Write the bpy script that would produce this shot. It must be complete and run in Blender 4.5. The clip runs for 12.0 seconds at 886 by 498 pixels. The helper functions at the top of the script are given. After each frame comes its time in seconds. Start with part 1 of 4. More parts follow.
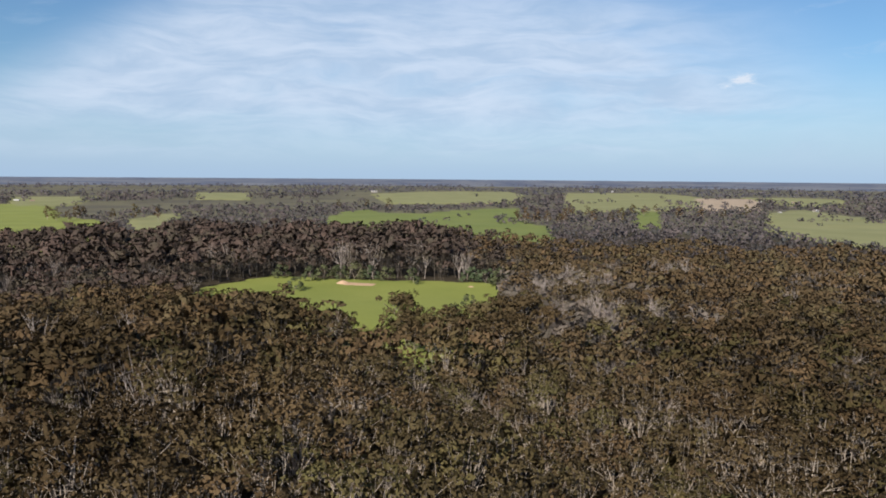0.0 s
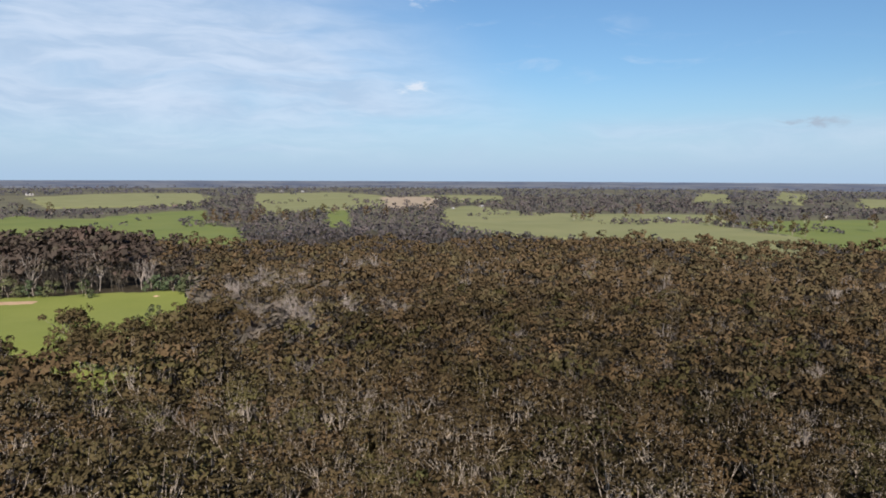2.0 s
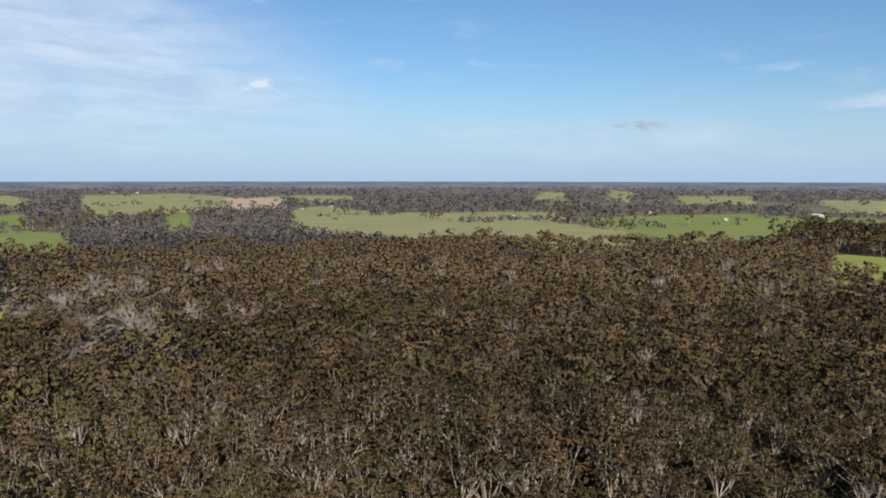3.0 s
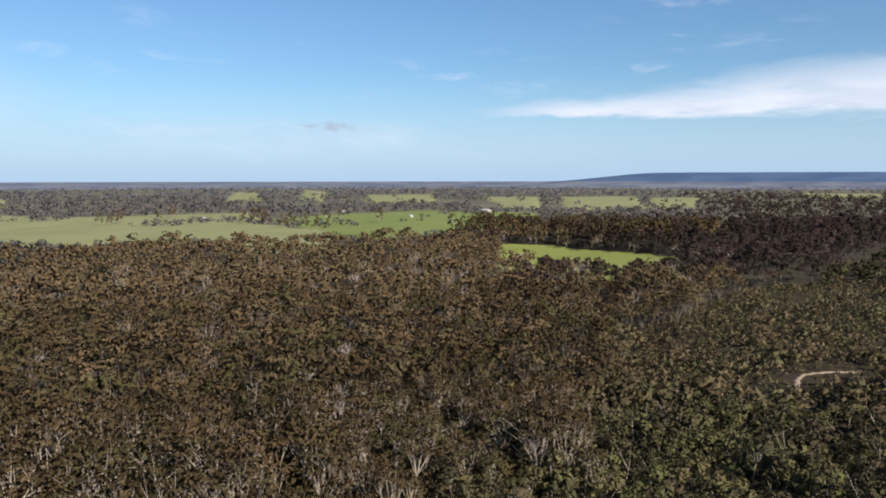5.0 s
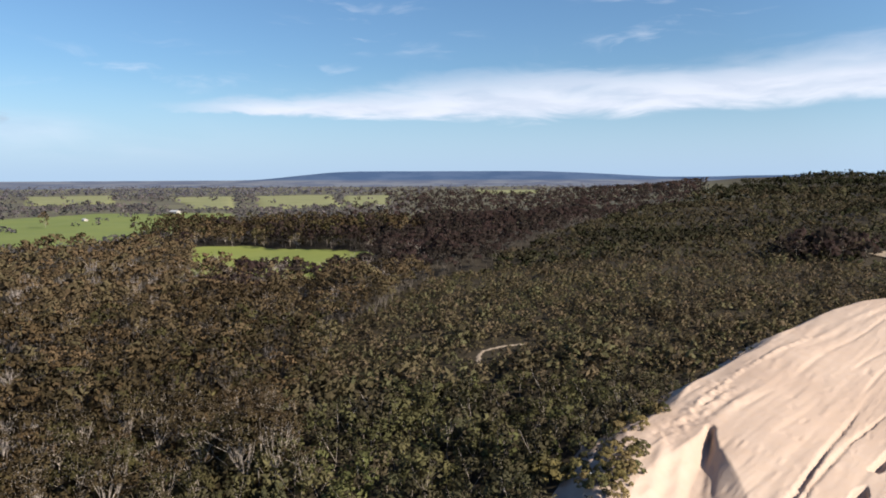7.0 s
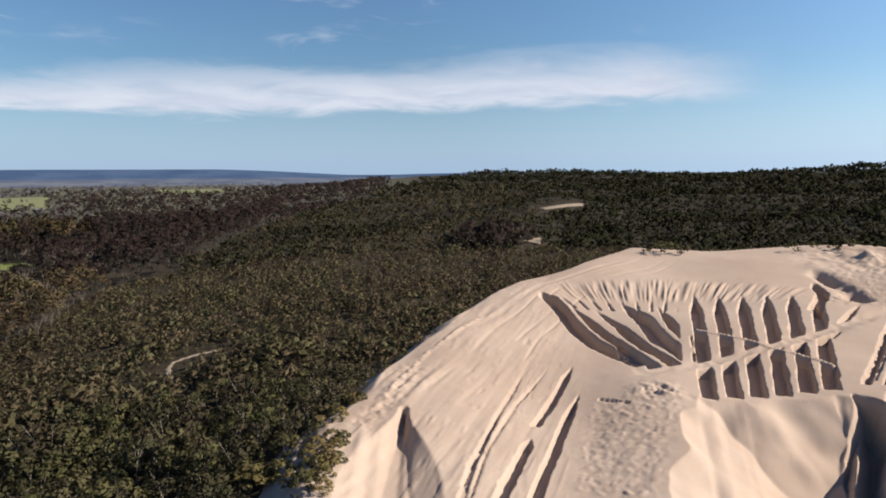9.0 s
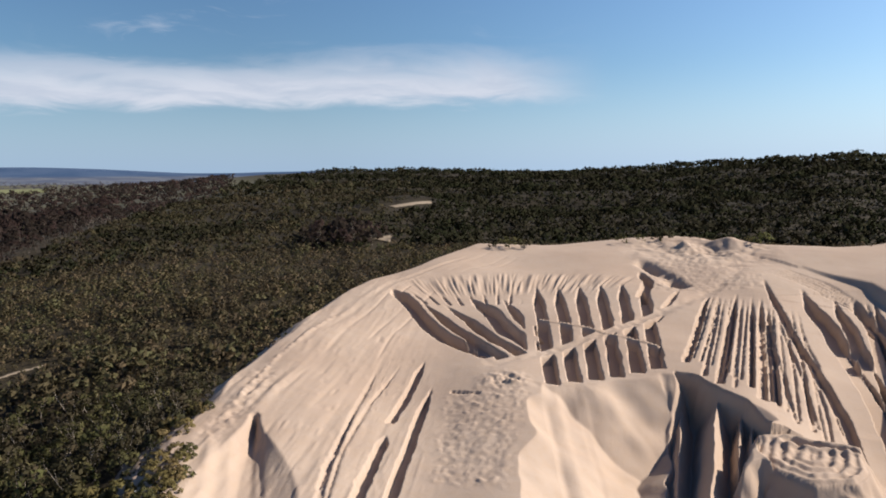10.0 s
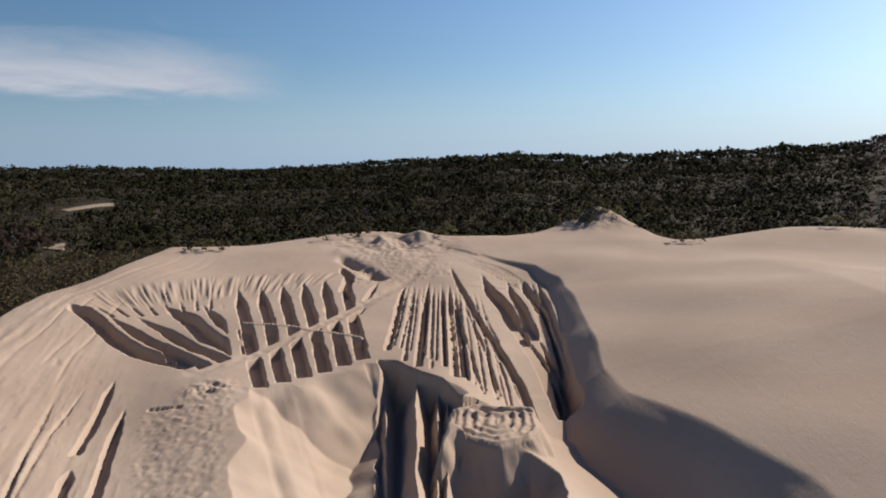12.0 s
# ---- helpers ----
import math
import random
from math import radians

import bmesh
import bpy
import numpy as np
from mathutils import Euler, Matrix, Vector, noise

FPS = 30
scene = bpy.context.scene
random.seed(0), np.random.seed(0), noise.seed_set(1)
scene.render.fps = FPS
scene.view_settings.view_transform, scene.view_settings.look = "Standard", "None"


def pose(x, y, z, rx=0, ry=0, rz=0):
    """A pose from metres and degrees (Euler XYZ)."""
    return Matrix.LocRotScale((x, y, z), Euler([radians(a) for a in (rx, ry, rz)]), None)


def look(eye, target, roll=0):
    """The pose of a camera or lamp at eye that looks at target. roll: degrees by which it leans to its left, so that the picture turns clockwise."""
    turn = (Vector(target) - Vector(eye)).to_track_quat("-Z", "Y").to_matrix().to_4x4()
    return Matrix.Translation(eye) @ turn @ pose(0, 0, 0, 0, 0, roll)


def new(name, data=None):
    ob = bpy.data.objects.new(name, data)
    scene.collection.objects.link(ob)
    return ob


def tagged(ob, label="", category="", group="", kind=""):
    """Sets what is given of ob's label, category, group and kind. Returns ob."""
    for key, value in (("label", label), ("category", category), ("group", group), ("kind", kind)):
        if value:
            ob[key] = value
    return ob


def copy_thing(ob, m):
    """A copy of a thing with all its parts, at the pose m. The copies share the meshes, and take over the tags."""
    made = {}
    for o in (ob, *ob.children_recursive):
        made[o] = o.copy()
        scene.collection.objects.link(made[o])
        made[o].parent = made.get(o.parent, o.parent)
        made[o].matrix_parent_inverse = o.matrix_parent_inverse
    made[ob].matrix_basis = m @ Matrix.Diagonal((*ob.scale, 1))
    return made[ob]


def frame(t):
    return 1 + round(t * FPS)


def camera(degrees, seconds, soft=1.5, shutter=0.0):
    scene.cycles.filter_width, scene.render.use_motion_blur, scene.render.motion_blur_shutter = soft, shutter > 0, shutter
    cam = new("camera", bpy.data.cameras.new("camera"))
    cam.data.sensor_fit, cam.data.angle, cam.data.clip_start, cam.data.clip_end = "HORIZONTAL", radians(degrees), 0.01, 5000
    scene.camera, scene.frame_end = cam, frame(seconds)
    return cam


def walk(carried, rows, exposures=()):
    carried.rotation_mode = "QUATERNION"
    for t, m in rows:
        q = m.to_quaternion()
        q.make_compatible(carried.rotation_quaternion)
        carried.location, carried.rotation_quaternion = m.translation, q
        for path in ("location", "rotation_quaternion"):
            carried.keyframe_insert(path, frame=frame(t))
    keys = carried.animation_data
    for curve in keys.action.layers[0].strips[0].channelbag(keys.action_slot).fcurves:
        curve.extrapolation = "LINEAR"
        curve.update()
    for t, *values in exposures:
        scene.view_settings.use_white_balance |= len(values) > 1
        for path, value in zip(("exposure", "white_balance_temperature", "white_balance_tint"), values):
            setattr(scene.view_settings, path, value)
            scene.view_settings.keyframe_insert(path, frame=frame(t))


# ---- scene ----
# ---- camera: hovers in one spot and turns to the right ----
cam = camera(65.06, 12.0, soft=1.85)
# seconds, heading clockwise from +y, pitch, lean to the right
TURN = [(0.0, 0.0, -6.02, -.45), (0.5, 4.85, -5.98, -.45), (1.0, 11.95, -5.94, -.38), (1.5, 18.63, -5.89, -.31),
        (2.0, 25.04, -5.87, -.24), (2.5, 31.21, -5.85, -.16), (3.0, 37.32, -5.85, -.07), (5.0, 62.09, -5.86, .05),
        (5.5, 68.18, -5.87, .13), (6.0, 74.62, -5.90, .18), (6.5, 80.63, -5.95, .19), (7.0, 86.74, -6.00, .18),
        (9.0, 111.80, -6.23, .30), (9.5, 117.99, -6.33, .32), (10.0, 124.15, -6.44, .32), (10.5, 130.11, -6.52, .34),
        (11.0, 136.20, -6.59, .38), (11.5, 142.34, -6.66, .41), (12.0, 148.56, -6.71, .38)]
# the picture brightens a little over the dark forest and darkens as the pale sand comes in
STOPS = [(0.0, .80), (3.0, .84), (6.0, 1.04), (7.2, 1.00), (9.0, .74), (10.5, .58), (12.0, .29)]
walk(cam, [(t, pose(0, 0, 62, 90 + p, 0, -a) @ pose(0, 0, 0, 0, 0, -r)) for t, a, p, r in TURN], STOPS)

# ---- daylight ----
SUN_AZ, SUN_EL = 205.0, 33.0
sun = new("sun", bpy.data.lights.new("sun", "SUN"))
sun.data.energy, sun.data.angle, sun.data.color = 5.0, radians(0.53), (1.0, .88, .74)
sun.matrix_world = look((math.sin(radians(SUN_AZ)) * 100, math.cos(radians(SUN_AZ)) * 100, 100 * math.tan(radians(SUN_EL))), (0, 0, 0))


class Nodes:
    """Short forms for wiring a node tree."""

    def __init__(self, tree):
        self.tree = tree
        tree.nodes.clear()

    def add(self, kind, **settings):
        n = self.tree.nodes.new(kind)
        for key, value in settings.items():
            setattr(n, key, value)
        return n

    def put(self, value, socket):
        if isinstance(value, bpy.types.NodeSocket):
            self.tree.links.new(value, socket)
        else:
            socket.default_value = value

    def math(self, op, a, b=0.0, c=0.0):
        n = self.add("ShaderNodeMath", operation=op)
        for value, socket in zip((a, b, c), n.inputs):
            self.put(value, socket)
        return n.outputs[0]

    def ramp(self, value, lo, hi, a=0.0, b=1.0, smooth=True):
        n = self.add("ShaderNodeMapRange", interpolation_type="SMOOTHSTEP" if smooth else "LINEAR")
        for v, socket in zip((value, lo, hi, a, b), n.inputs):
            self.put(v, socket)
        return n.outputs[0]

    def mix(self, fac, a, b, blend="MIX"):
        n = self.add("ShaderNodeMix", data_type="RGBA", blend_type=blend)
        self.put(fac, n.inputs[0])
        self.put(a, n.inputs[6])
        self.put(b, n.inputs[7])
        return n.outputs[2]

    def noise(self, vector, scale, detail=3.0, rough=.55, distort=0.0):
        n = self.add("ShaderNodeTexNoise")
        if vector is not None:
            self.put(vector, n.inputs["Vector"])
        for key, v in (("Scale", scale), ("Detail", detail), ("Roughness", rough), ("Distortion", distort)):
            n.inputs[key].default_value = v
        return n.outputs["Fac"]

    def vec(self, x, y, z):
        n = self.add("ShaderNodeCombineXYZ")
        for v, socket in zip((x, y, z), n.inputs):
            self.put(v, socket)
        return n.outputs[0]


def make_sky():
    world = bpy.data.worlds.new("sky")
    world.use_nodes = True
    scene.world = world
    n = Nodes(world.node_tree)
    sky = n.add("ShaderNodeTexSky", sky_type="NISHITA", sun_disc=False, sun_elevation=radians(SUN_EL), sun_rotation=radians(SUN_AZ),
                altitude=60, air_density=1.0, dust_density=1.1, ozone_density=3.0)
    split = n.add("ShaderNodeSeparateXYZ")
    n.put(n.add("ShaderNodeTexCoord").outputs["Generated"], split.inputs[0])
    x, y, z = split.outputs
    deg = 180 / math.pi
    turned = (math.cos(radians(70)), math.sin(radians(70)))
    east = n.math("SUBTRACT", n.math("MULTIPLY", x, turned[0]), n.math("MULTIPLY", y, turned[1]))
    north = n.math("ADD", n.math("MULTIPLY", x, turned[1]), n.math("MULTIPLY", y, turned[0]))
    az = n.math("ADD", n.math("MULTIPLY", n.math("ARCTAN2", east, north), deg), 70.0)
    el = n.math("MULTIPLY", n.math("ARCSINE", z), deg)
    # wispy texture, stretched along the wind
    warp = n.math("MULTIPLY", n.noise(n.vec(n.math("MULTIPLY", az, .03), n.math("MULTIPLY", el, .09), 3.0), 2.0, 3), 5.0)
    wisp = n.noise(n.vec(n.math("MULTIPLY", az, .045), n.math("MULTIPLY", n.math("ADD", el, warp), .24), 0.0), 1.0, 5, .52, .3)
    fine = n.noise(n.vec(n.math("MULTIPLY", az, .16), n.math("MULTIPLY", n.math("ADD", el, warp), .8), 7.0), 1.0, 5, .6, .2)
    # broad thin veil
    top = n.ramp(el, 21, 10)
    veil = n.math("MULTIPLY", n.math("MULTIPLY", n.ramp(n.math("ADD", az, n.math("MULTIPLY", n.math("SUBTRACT", el, 6.0), 1.1)), 36, 16), n.ramp(el, .5, 6.0)), top)
    veil = n.math("MULTIPLY", veil, n.ramp(n.math("SUBTRACT", az, n.math("MULTIPLY", n.math("SUBTRACT", el, 9.0), 1.6)), -32, -22))
    veil = n.math("MULTIPLY", veil, n.ramp(wisp, .16, .52))
    # low bank near the skyline
    low = n.math("MULTIPLY", n.math("MULTIPLY", n.ramp(el, .6, 2.5), n.ramp(el, 5.4, 3.2)), n.math("MULTIPLY", n.ramp(az, 78, 46), n.ramp(wisp, .36, .60)))
    low = n.math("MULTIPLY", low, .55)
    # long streak of cloud
    mid = n.ramp(az, 62, 120, 5.1, 7.1, False)
    half = n.ramp(az, 62, 94, .2, 1.9, False)
    off = n.math("DIVIDE", n.math("SUBTRACT", n.math("ADD", el, n.math("MULTIPLY", n.math("SUBTRACT", fine, .5), 2.1)), mid), half)
    lower = n.ramp(off, -1.15, -.45)
    upper = n.ramp(n.math("ADD", off, n.math("MULTIPLY", n.math("SUBTRACT", wisp, .5), 2.4)), 1.5, -.1)
    streak = n.math("MULTIPLY", n.math("MULTIPLY", lower, upper), n.math("MULTIPLY", n.ramp(az, 63, 74), n.ramp(az, 138, 128)))
    streak = n.math("MULTIPLY", streak, n.ramp(wisp, .22, .5, .55, 1.0))
    # wisps above the streak
    high = n.math("MULTIPLY", n.math("MULTIPLY", n.ramp(fine, .52, .75), n.ramp(wisp, .42, .6)), n.math("MULTIPLY", n.ramp(el, 5, 8), n.ramp(el, 24, 12)))
    high = n.math("MULTIPLY", high, n.math("MULTIPLY", n.ramp(az, 138, 110), .35))
    cover = n.math("MAXIMUM", n.math("MAXIMUM", veil, low), n.math("MAXIMUM", streak, high))
    # small bright puff and a small grey one
    curl = n.noise(n.vec(n.math("MULTIPLY", az, .55), n.math("MULTIPLY", el, 1.5), 11.0), 1.0, 4, .6, .4)

    def puff(a, e, wide, tall):
        u, v = n.math("DIVIDE", n.math("SUBTRACT", az, a), wide), n.math("DIVIDE", n.math("SUBTRACT", el, e), tall)
        r = n.math("SQRT", n.math("ADD", n.math("MULTIPLY", u, u), n.math("MULTIPLY", v, v)))
        return n.ramp(n.math("ADD", r, n.math("MULTIPLY", n.math("SUBTRACT", curl, .5), 3.6)), 1.0, .1)
    bright = puff(22.9, 7.15, 1.6, .6)
    cover = n.math("MAXIMUM", cover, bright)
    cover = n.math("MAXIMUM", cover, n.math("MULTIPLY", puff(23.5, 14.2, 2.6, .9), .6))
    cover = n.math("MULTIPLY", cover, .88)
    grey = n.math("MULTIPLY", puff(53.0, 4.15, 2.4, .5), .8)
    # deep blue, dimmed above the view to deepen shadows; pale haze along the skyline
    blue = n.mix(n.ramp(el, 13, 42), (.87, 1.09, 1.24, 1), (.36, .50, .70, 1))
    clear = n.mix(1.0, sky.outputs[0], blue, "MULTIPLY")
    clear = n.mix(n.ramp(el, 9, -1, 0, .75), clear, (5.1, 7.0, 9.7, 1))
    # the sky grows brighter towards the sun
    aim = n.add("ShaderNodeVectorMath", operation="DOT_PRODUCT")
    n.put(n.vec(x, y, z), aim.inputs[0])
    aim.inputs[1].default_value = (math.sin(radians(SUN_AZ)) * math.cos(radians(SUN_EL)), math.cos(radians(SUN_AZ)) * math.cos(radians(SUN_EL)), math.sin(radians(SUN_EL)))
    glow = n.ramp(aim.outputs["Value"], .0, .95, 1.0, 1.5, False)
    clear = n.mix(1.0, clear, n.vec(n.math("MULTIPLY", glow, n.ramp(aim.outputs["Value"], .0, .9, 1.0, 1.05)), glow, n.math("MULTIPLY", glow, n.ramp(aim.outputs["Value"], .0, .9, 1.0, 1.0))), "MULTIPLY")
    shade = n.mix(n.ramp(fine, .3, .7), (5.0, 6.4, 8.4, 1), (6.8, 7.9, 9.6, 1))
    shade = n.mix(n.ramp(az, 50, 64), shade, n.mix(n.ramp(fine, .3, .7), (6.8, 7.4, 8.8, 1), (8.5, 8.8, 9.9, 1)))
    shade = n.mix(n.math("MULTIPLY", bright, .7), shade, (9.2, 9.5, 10.2, 1))
    background = n.add("ShaderNodeBackground")
    n.put(n.mix(grey, n.mix(cover, clear, shade), (4.2, 5.0, 6.2, 1)), background.inputs["Color"])
    background.inputs["Strength"].default_value = .0545
    n.put(background.outputs[0], n.add("ShaderNodeOutputWorld").inputs["Surface"])


make_sky()

# ---- materials ----
def material(name, rough=.8, spec=.3):
    m = bpy.data.materials.new(name)
    m.use_nodes = True
    n = Nodes(m.node_tree)
    b = n.add("ShaderNodeBsdfPrincipled")
    b.inputs["Roughness"].default_value, b.inputs["Specular IOR Level"].default_value = rough, spec
    n.put(b.outputs[0], n.add("ShaderNodeOutputMaterial").inputs["Surface"])
    return m, n, b


def place_of(n):
    return n.add("ShaderNodeNewGeometry").outputs["Position"]


def bump(n, b, height, strength, distance):
    k = n.add("ShaderNodeBump")
    k.inputs["Strength"].default_value, k.inputs["Distance"].default_value = strength, distance
    n.put(height, k.inputs["Height"])
    n.put(k.outputs[0], b.inputs["Normal"])


def foliage(name, dark, light, tint, see_through=.5, spec=.06, grain=2.6, third=None, patch_of=None):
    """Leaves: each plant leans to one colour of three, each spray differs, fine light and dark stippling."""
    m, n, b = material(name, .8, spec)
    geo = n.add("ShaderNodeNewGeometry")
    p = geo.outputs["Position"]
    tone = n.math("FRACT", n.math("ADD", n.add("ShaderNodeAttribute", attribute_name="tone").outputs["Fac"], n.add("ShaderNodeObjectInfo").outputs["Random"]))
    stand = n.ramp(n.noise(p, .022, 4, .6), .44, .60)
    fine = n.ramp(n.noise(p, grain, 4, .75), .36, .64, .66, 1.0)
    col = n.mix(n.math("ADD", n.math("MULTIPLY", tone, .65), n.math("MULTIPLY", geo.outputs["Random Per Island"], .35)), dark, light)
    col = n.mix(n.ramp(tone, .50, .90, 0, .75), col, tint)
    col = n.mix(n.ramp(n.math("FRACT", n.math("MULTIPLY", tone, 7.31)), .72, .80, 0, .8), col, third or tint)
    col = n.mix(n.math("MULTIPLY", stand, .5), col, patch_of or n.mix(.5, dark, tint))
    col = n.mix(1.0, col, n.vec(fine, fine, fine), "MULTIPLY")
    n.put(col, b.inputs["Base Color"])
    t = n.add("ShaderNodeBsdfTranslucent")
    n.put(col, t.inputs["Color"])
    mixer = n.add("ShaderNodeMixShader")
    mixer.inputs[0].default_value = see_through
    n.put(b.outputs[0], mixer.inputs[1])
    n.put(t.outputs[0], mixer.inputs[2])
    out = [k for k in n.tree.nodes if k.bl_idname == "ShaderNodeOutputMaterial"][0]
    n.put(mixer.outputs[0], out.inputs["Surface"])
    return m


def plain(name, a, b_col, scale=1.0, rough=.8, strength=.3, distance=.05, spec=.3):
    m, n, b = material(name, rough, spec)
    p = place_of(n)
    big = n.ramp(n.noise(p, scale * .12, 4), .3, .7)
    small = n.noise(p, scale * 3, 4)
    n.put(n.mix(n.math("MULTIPLY", n.math("ADD", big, small), .5), a, b_col), b.inputs["Base Color"])
    bump(n, b, small, strength, distance)
    return m


LEAF_EUC = foliage("eucalypt_leaves", (.048, .038, .020, 1), (.126, .102, .052, 1), (.118, .078, .044, 1), .15, third=(.102, .094, .040, 1))
LEAF_RUSSET = foliage("russet_eucalypt_leaves", (.068, .051, .029, 1), (.132, .102, .058, 1), (.134, .090, .051, 1), .15, third=(.112, .096, .052, 1))
# the purplish tint of distant air is painted into these maroon-brown leaves
LEAF_MAROON_HAZED = foliage("hazed_maroon_leaves", (.044, .036, .031, 1), (.102, .083, .070, 1), (.104, .074, .064, 1), .12, third=(.078, .070, .052, 1))
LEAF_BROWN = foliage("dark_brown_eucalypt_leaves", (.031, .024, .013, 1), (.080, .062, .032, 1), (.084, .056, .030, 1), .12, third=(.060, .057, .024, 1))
LEAF_GREEN = foliage("green_leaves", (.061, .064, .028, 1), (.165, .157, .073, 1), (.139, .123, .062, 1), .3, third=(.121, .132, .051, 1))
LEAF_DUNE = foliage("dune_bush_leaves", (.105, .092, .036, 1), (.330, .275, .110, 1), (.245, .180, .095, 1), .25, third=(.205, .195, .072, 1))
LEAF_BUSH = foliage("dark_bush_leaves", (.051, .066, .036, 1), (.126, .144, .075, 1), (.132, .138, .072, 1), .15, third=(.075, .105, .060, 1))
LEAF_HEATH = foliage("heath_leaves", (.047, .043, .023, 1), (.100, .090, .050, 1), (.095, .076, .049, 1), .2, third=(.068, .071, .038, 1), patch_of=(.050, .041, .029, 1))
LEAF_OPEN = foliage("open_heath_leaves", (.072, .062, .034, 1), (.158, .134, .075, 1), (.146, .108, .071, 1), .25, third=(.110, .110, .056, 1), grain=1.6, patch_of=(.069, .051, .039, 1))
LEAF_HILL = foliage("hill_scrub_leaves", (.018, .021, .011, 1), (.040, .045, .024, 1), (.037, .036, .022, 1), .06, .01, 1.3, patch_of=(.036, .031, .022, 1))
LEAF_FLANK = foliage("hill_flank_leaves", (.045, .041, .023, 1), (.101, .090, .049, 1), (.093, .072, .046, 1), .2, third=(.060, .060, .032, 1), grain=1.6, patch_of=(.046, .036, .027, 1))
# far leaves: grey-purple wood colour with air haze painted in, bluer farther off
LEAF_FAR_HAZED = foliage("hazed_far_wood_leaves", (.105, .096, .100, 1), (.215, .196, .200, 1), (.200, .168, .172, 1), grain=.4, third=(.105, .115, .115, 1))
LEAF_HAZE = foliage("haze_blue_wood_leaves", (.120, .120, .145, 1), (.215, .205, .235, 1), (.195, .178, .205, 1), grain=.3, third=(.120, .135, .150, 1))
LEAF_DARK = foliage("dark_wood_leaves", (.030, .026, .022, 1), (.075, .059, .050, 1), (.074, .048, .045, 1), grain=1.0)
LEAF_GREY = foliage("grey_thicket_leaves", (.12, .11, .093, 1), (.27, .24, .205, 1), (.24, .205, .175, 1))
BARK = plain("pale_bark", (.195, .166, .140, 1), (.460, .405, .350, 1), 1.2, .75)
BARK_DULL = plain("grey_brown_bark", (.075, .064, .055, 1), (.174, .152, .131, 1), 1.2, .8)
DEAD = plain("grey_dead_wood", (.195, .169, .154, 1), (.369, .328, .302, 1), 1.0, .85)
def country():
    """Leaf litter under trees, rough pasture on the open plain."""
    m, n, b = material("forest_litter_and_rough_grass", .95, .2)
    p = place_of(n)
    far = n.add("ShaderNodeVectorMath", operation="LENGTH")
    n.put(p, far.inputs[0])
    split = n.add("ShaderNodeSeparateXYZ")
    n.put(p, split.inputs[0])
    south = n.math("ADD", split.outputs[1], n.math("MULTIPLY", split.outputs[0], .22))
    small = n.noise(p, 1.0, 4)
    litter = n.mix(small, (0.018, 0.015, 0.009, 1), (0.043, 0.034, 0.021, 1))
    open_grass = n.mix(n.ramp(n.noise(p, .006, 4), .4, .6), (0.070, 0.066, 0.051, 1), (0.102, 0.100, 0.064, 1))
    n.put(n.mix(n.math("MULTIPLY", n.ramp(far.outputs["Value"], 720, 900), n.ramp(south, -250, -80)), litter, open_grass), b.inputs["Base Color"])
    bump(n, b, small, .6, .2)
    return m


LITTER = country()
GRASS = plain("pasture_grass", (.118, .150, .028, 1), (.180, .205, .048, 1), .16, .9, .4, .08)
GRASS_LUSH = plain("lush_pasture", (0.090, 0.125, 0.028, 1), (0.135, 0.160, 0.041, 1), .12, .9, .4, .08)
GRASS_DRY = plain("dry_pasture", (.126, .140, .058, 1), (.192, .196, .092, 1), .12, .9, .4, .08)
DIRT = plain("bare_orange_earth", (0.295, 0.197, 0.123, 1), (0.476, 0.353, 0.246, 1), .4, .95, .5, .1)
TRACK = plain("pale_sandy_track", (.213, .172, .127, 1), (.328, .271, .205, 1), .6, .95, .5, .06)
ROOF = plain("pale_metal_roof", (0.328, 0.344, 0.361, 1), (0.451, 0.459, 0.467, 1), .5, .45, .1, .02, .5)
ROOF_RED = plain("brown_metal_roof", (0.180, 0.123, 0.098, 1), (0.262, 0.180, 0.148, 1), .5, .55, .1, .02, .4)
WALLS = plain("weathered_wall_cladding", (0.262, 0.246, 0.221, 1), (0.344, 0.328, 0.303, 1), .8, .8, .2, .02)
PAINT = plain("weathered_white_paint", (.62, .62, .60, 1), (.78, .78, .76, 1), 2.0, .6, .2, .01)
DOOR = plain("grey_shed_door", (.16, .17, .18, 1), (.24, .25, .26, 1), .8, .6, .1, .02)


def sand_material():
    m, n, b = material("dune_sand", .92, .15)
    p = place_of(n)
    big = n.ramp(n.noise(p, .03, 4), .35, .65)
    mid = n.noise(p, .5, 6, .65)
    fine = n.noise(p, 3.5, 4, .65)
    split = n.add("ShaderNodeSeparateXYZ")
    n.put(p, split.inputs[0])
    x, y, z = split.outputs
    across = n.math("ADD", n.math("MULTIPLY", x, .80), n.math("MULTIPLY", y, .60))
    along = n.math("SUBTRACT", n.math("MULTIPLY", x, .60), n.math("MULTIPLY", y, .80))
    drag = n.noise(n.vec(n.math("MULTIPLY", across, 1.5), n.math("MULTIPLY", along, .07), 0.0), 1.0, 4, .6)
    clods = n.ramp(n.noise(p, 1.3, 3, .6), .60, .74)
    col = n.mix(big, (.367, .283, .227, 1), (.410, .327, .267, 1))
    col = n.mix(n.ramp(mid, .35, .75, 0, .5), col, (0.394, 0.295, 0.217, 1))
    n.put(col, b.inputs["Base Color"])
    rough_sum = n.math("ADD", n.math("MULTIPLY", mid, .5), n.math("MULTIPLY", fine, .25))
    rough_sum = n.math("ADD", rough_sum, n.math("ADD", n.math("MULTIPLY", drag, .22), n.math("MULTIPLY", clods, .20)))
    bump(n, b, rough_sum, .42, .3)
    return m


SAND = sand_material()


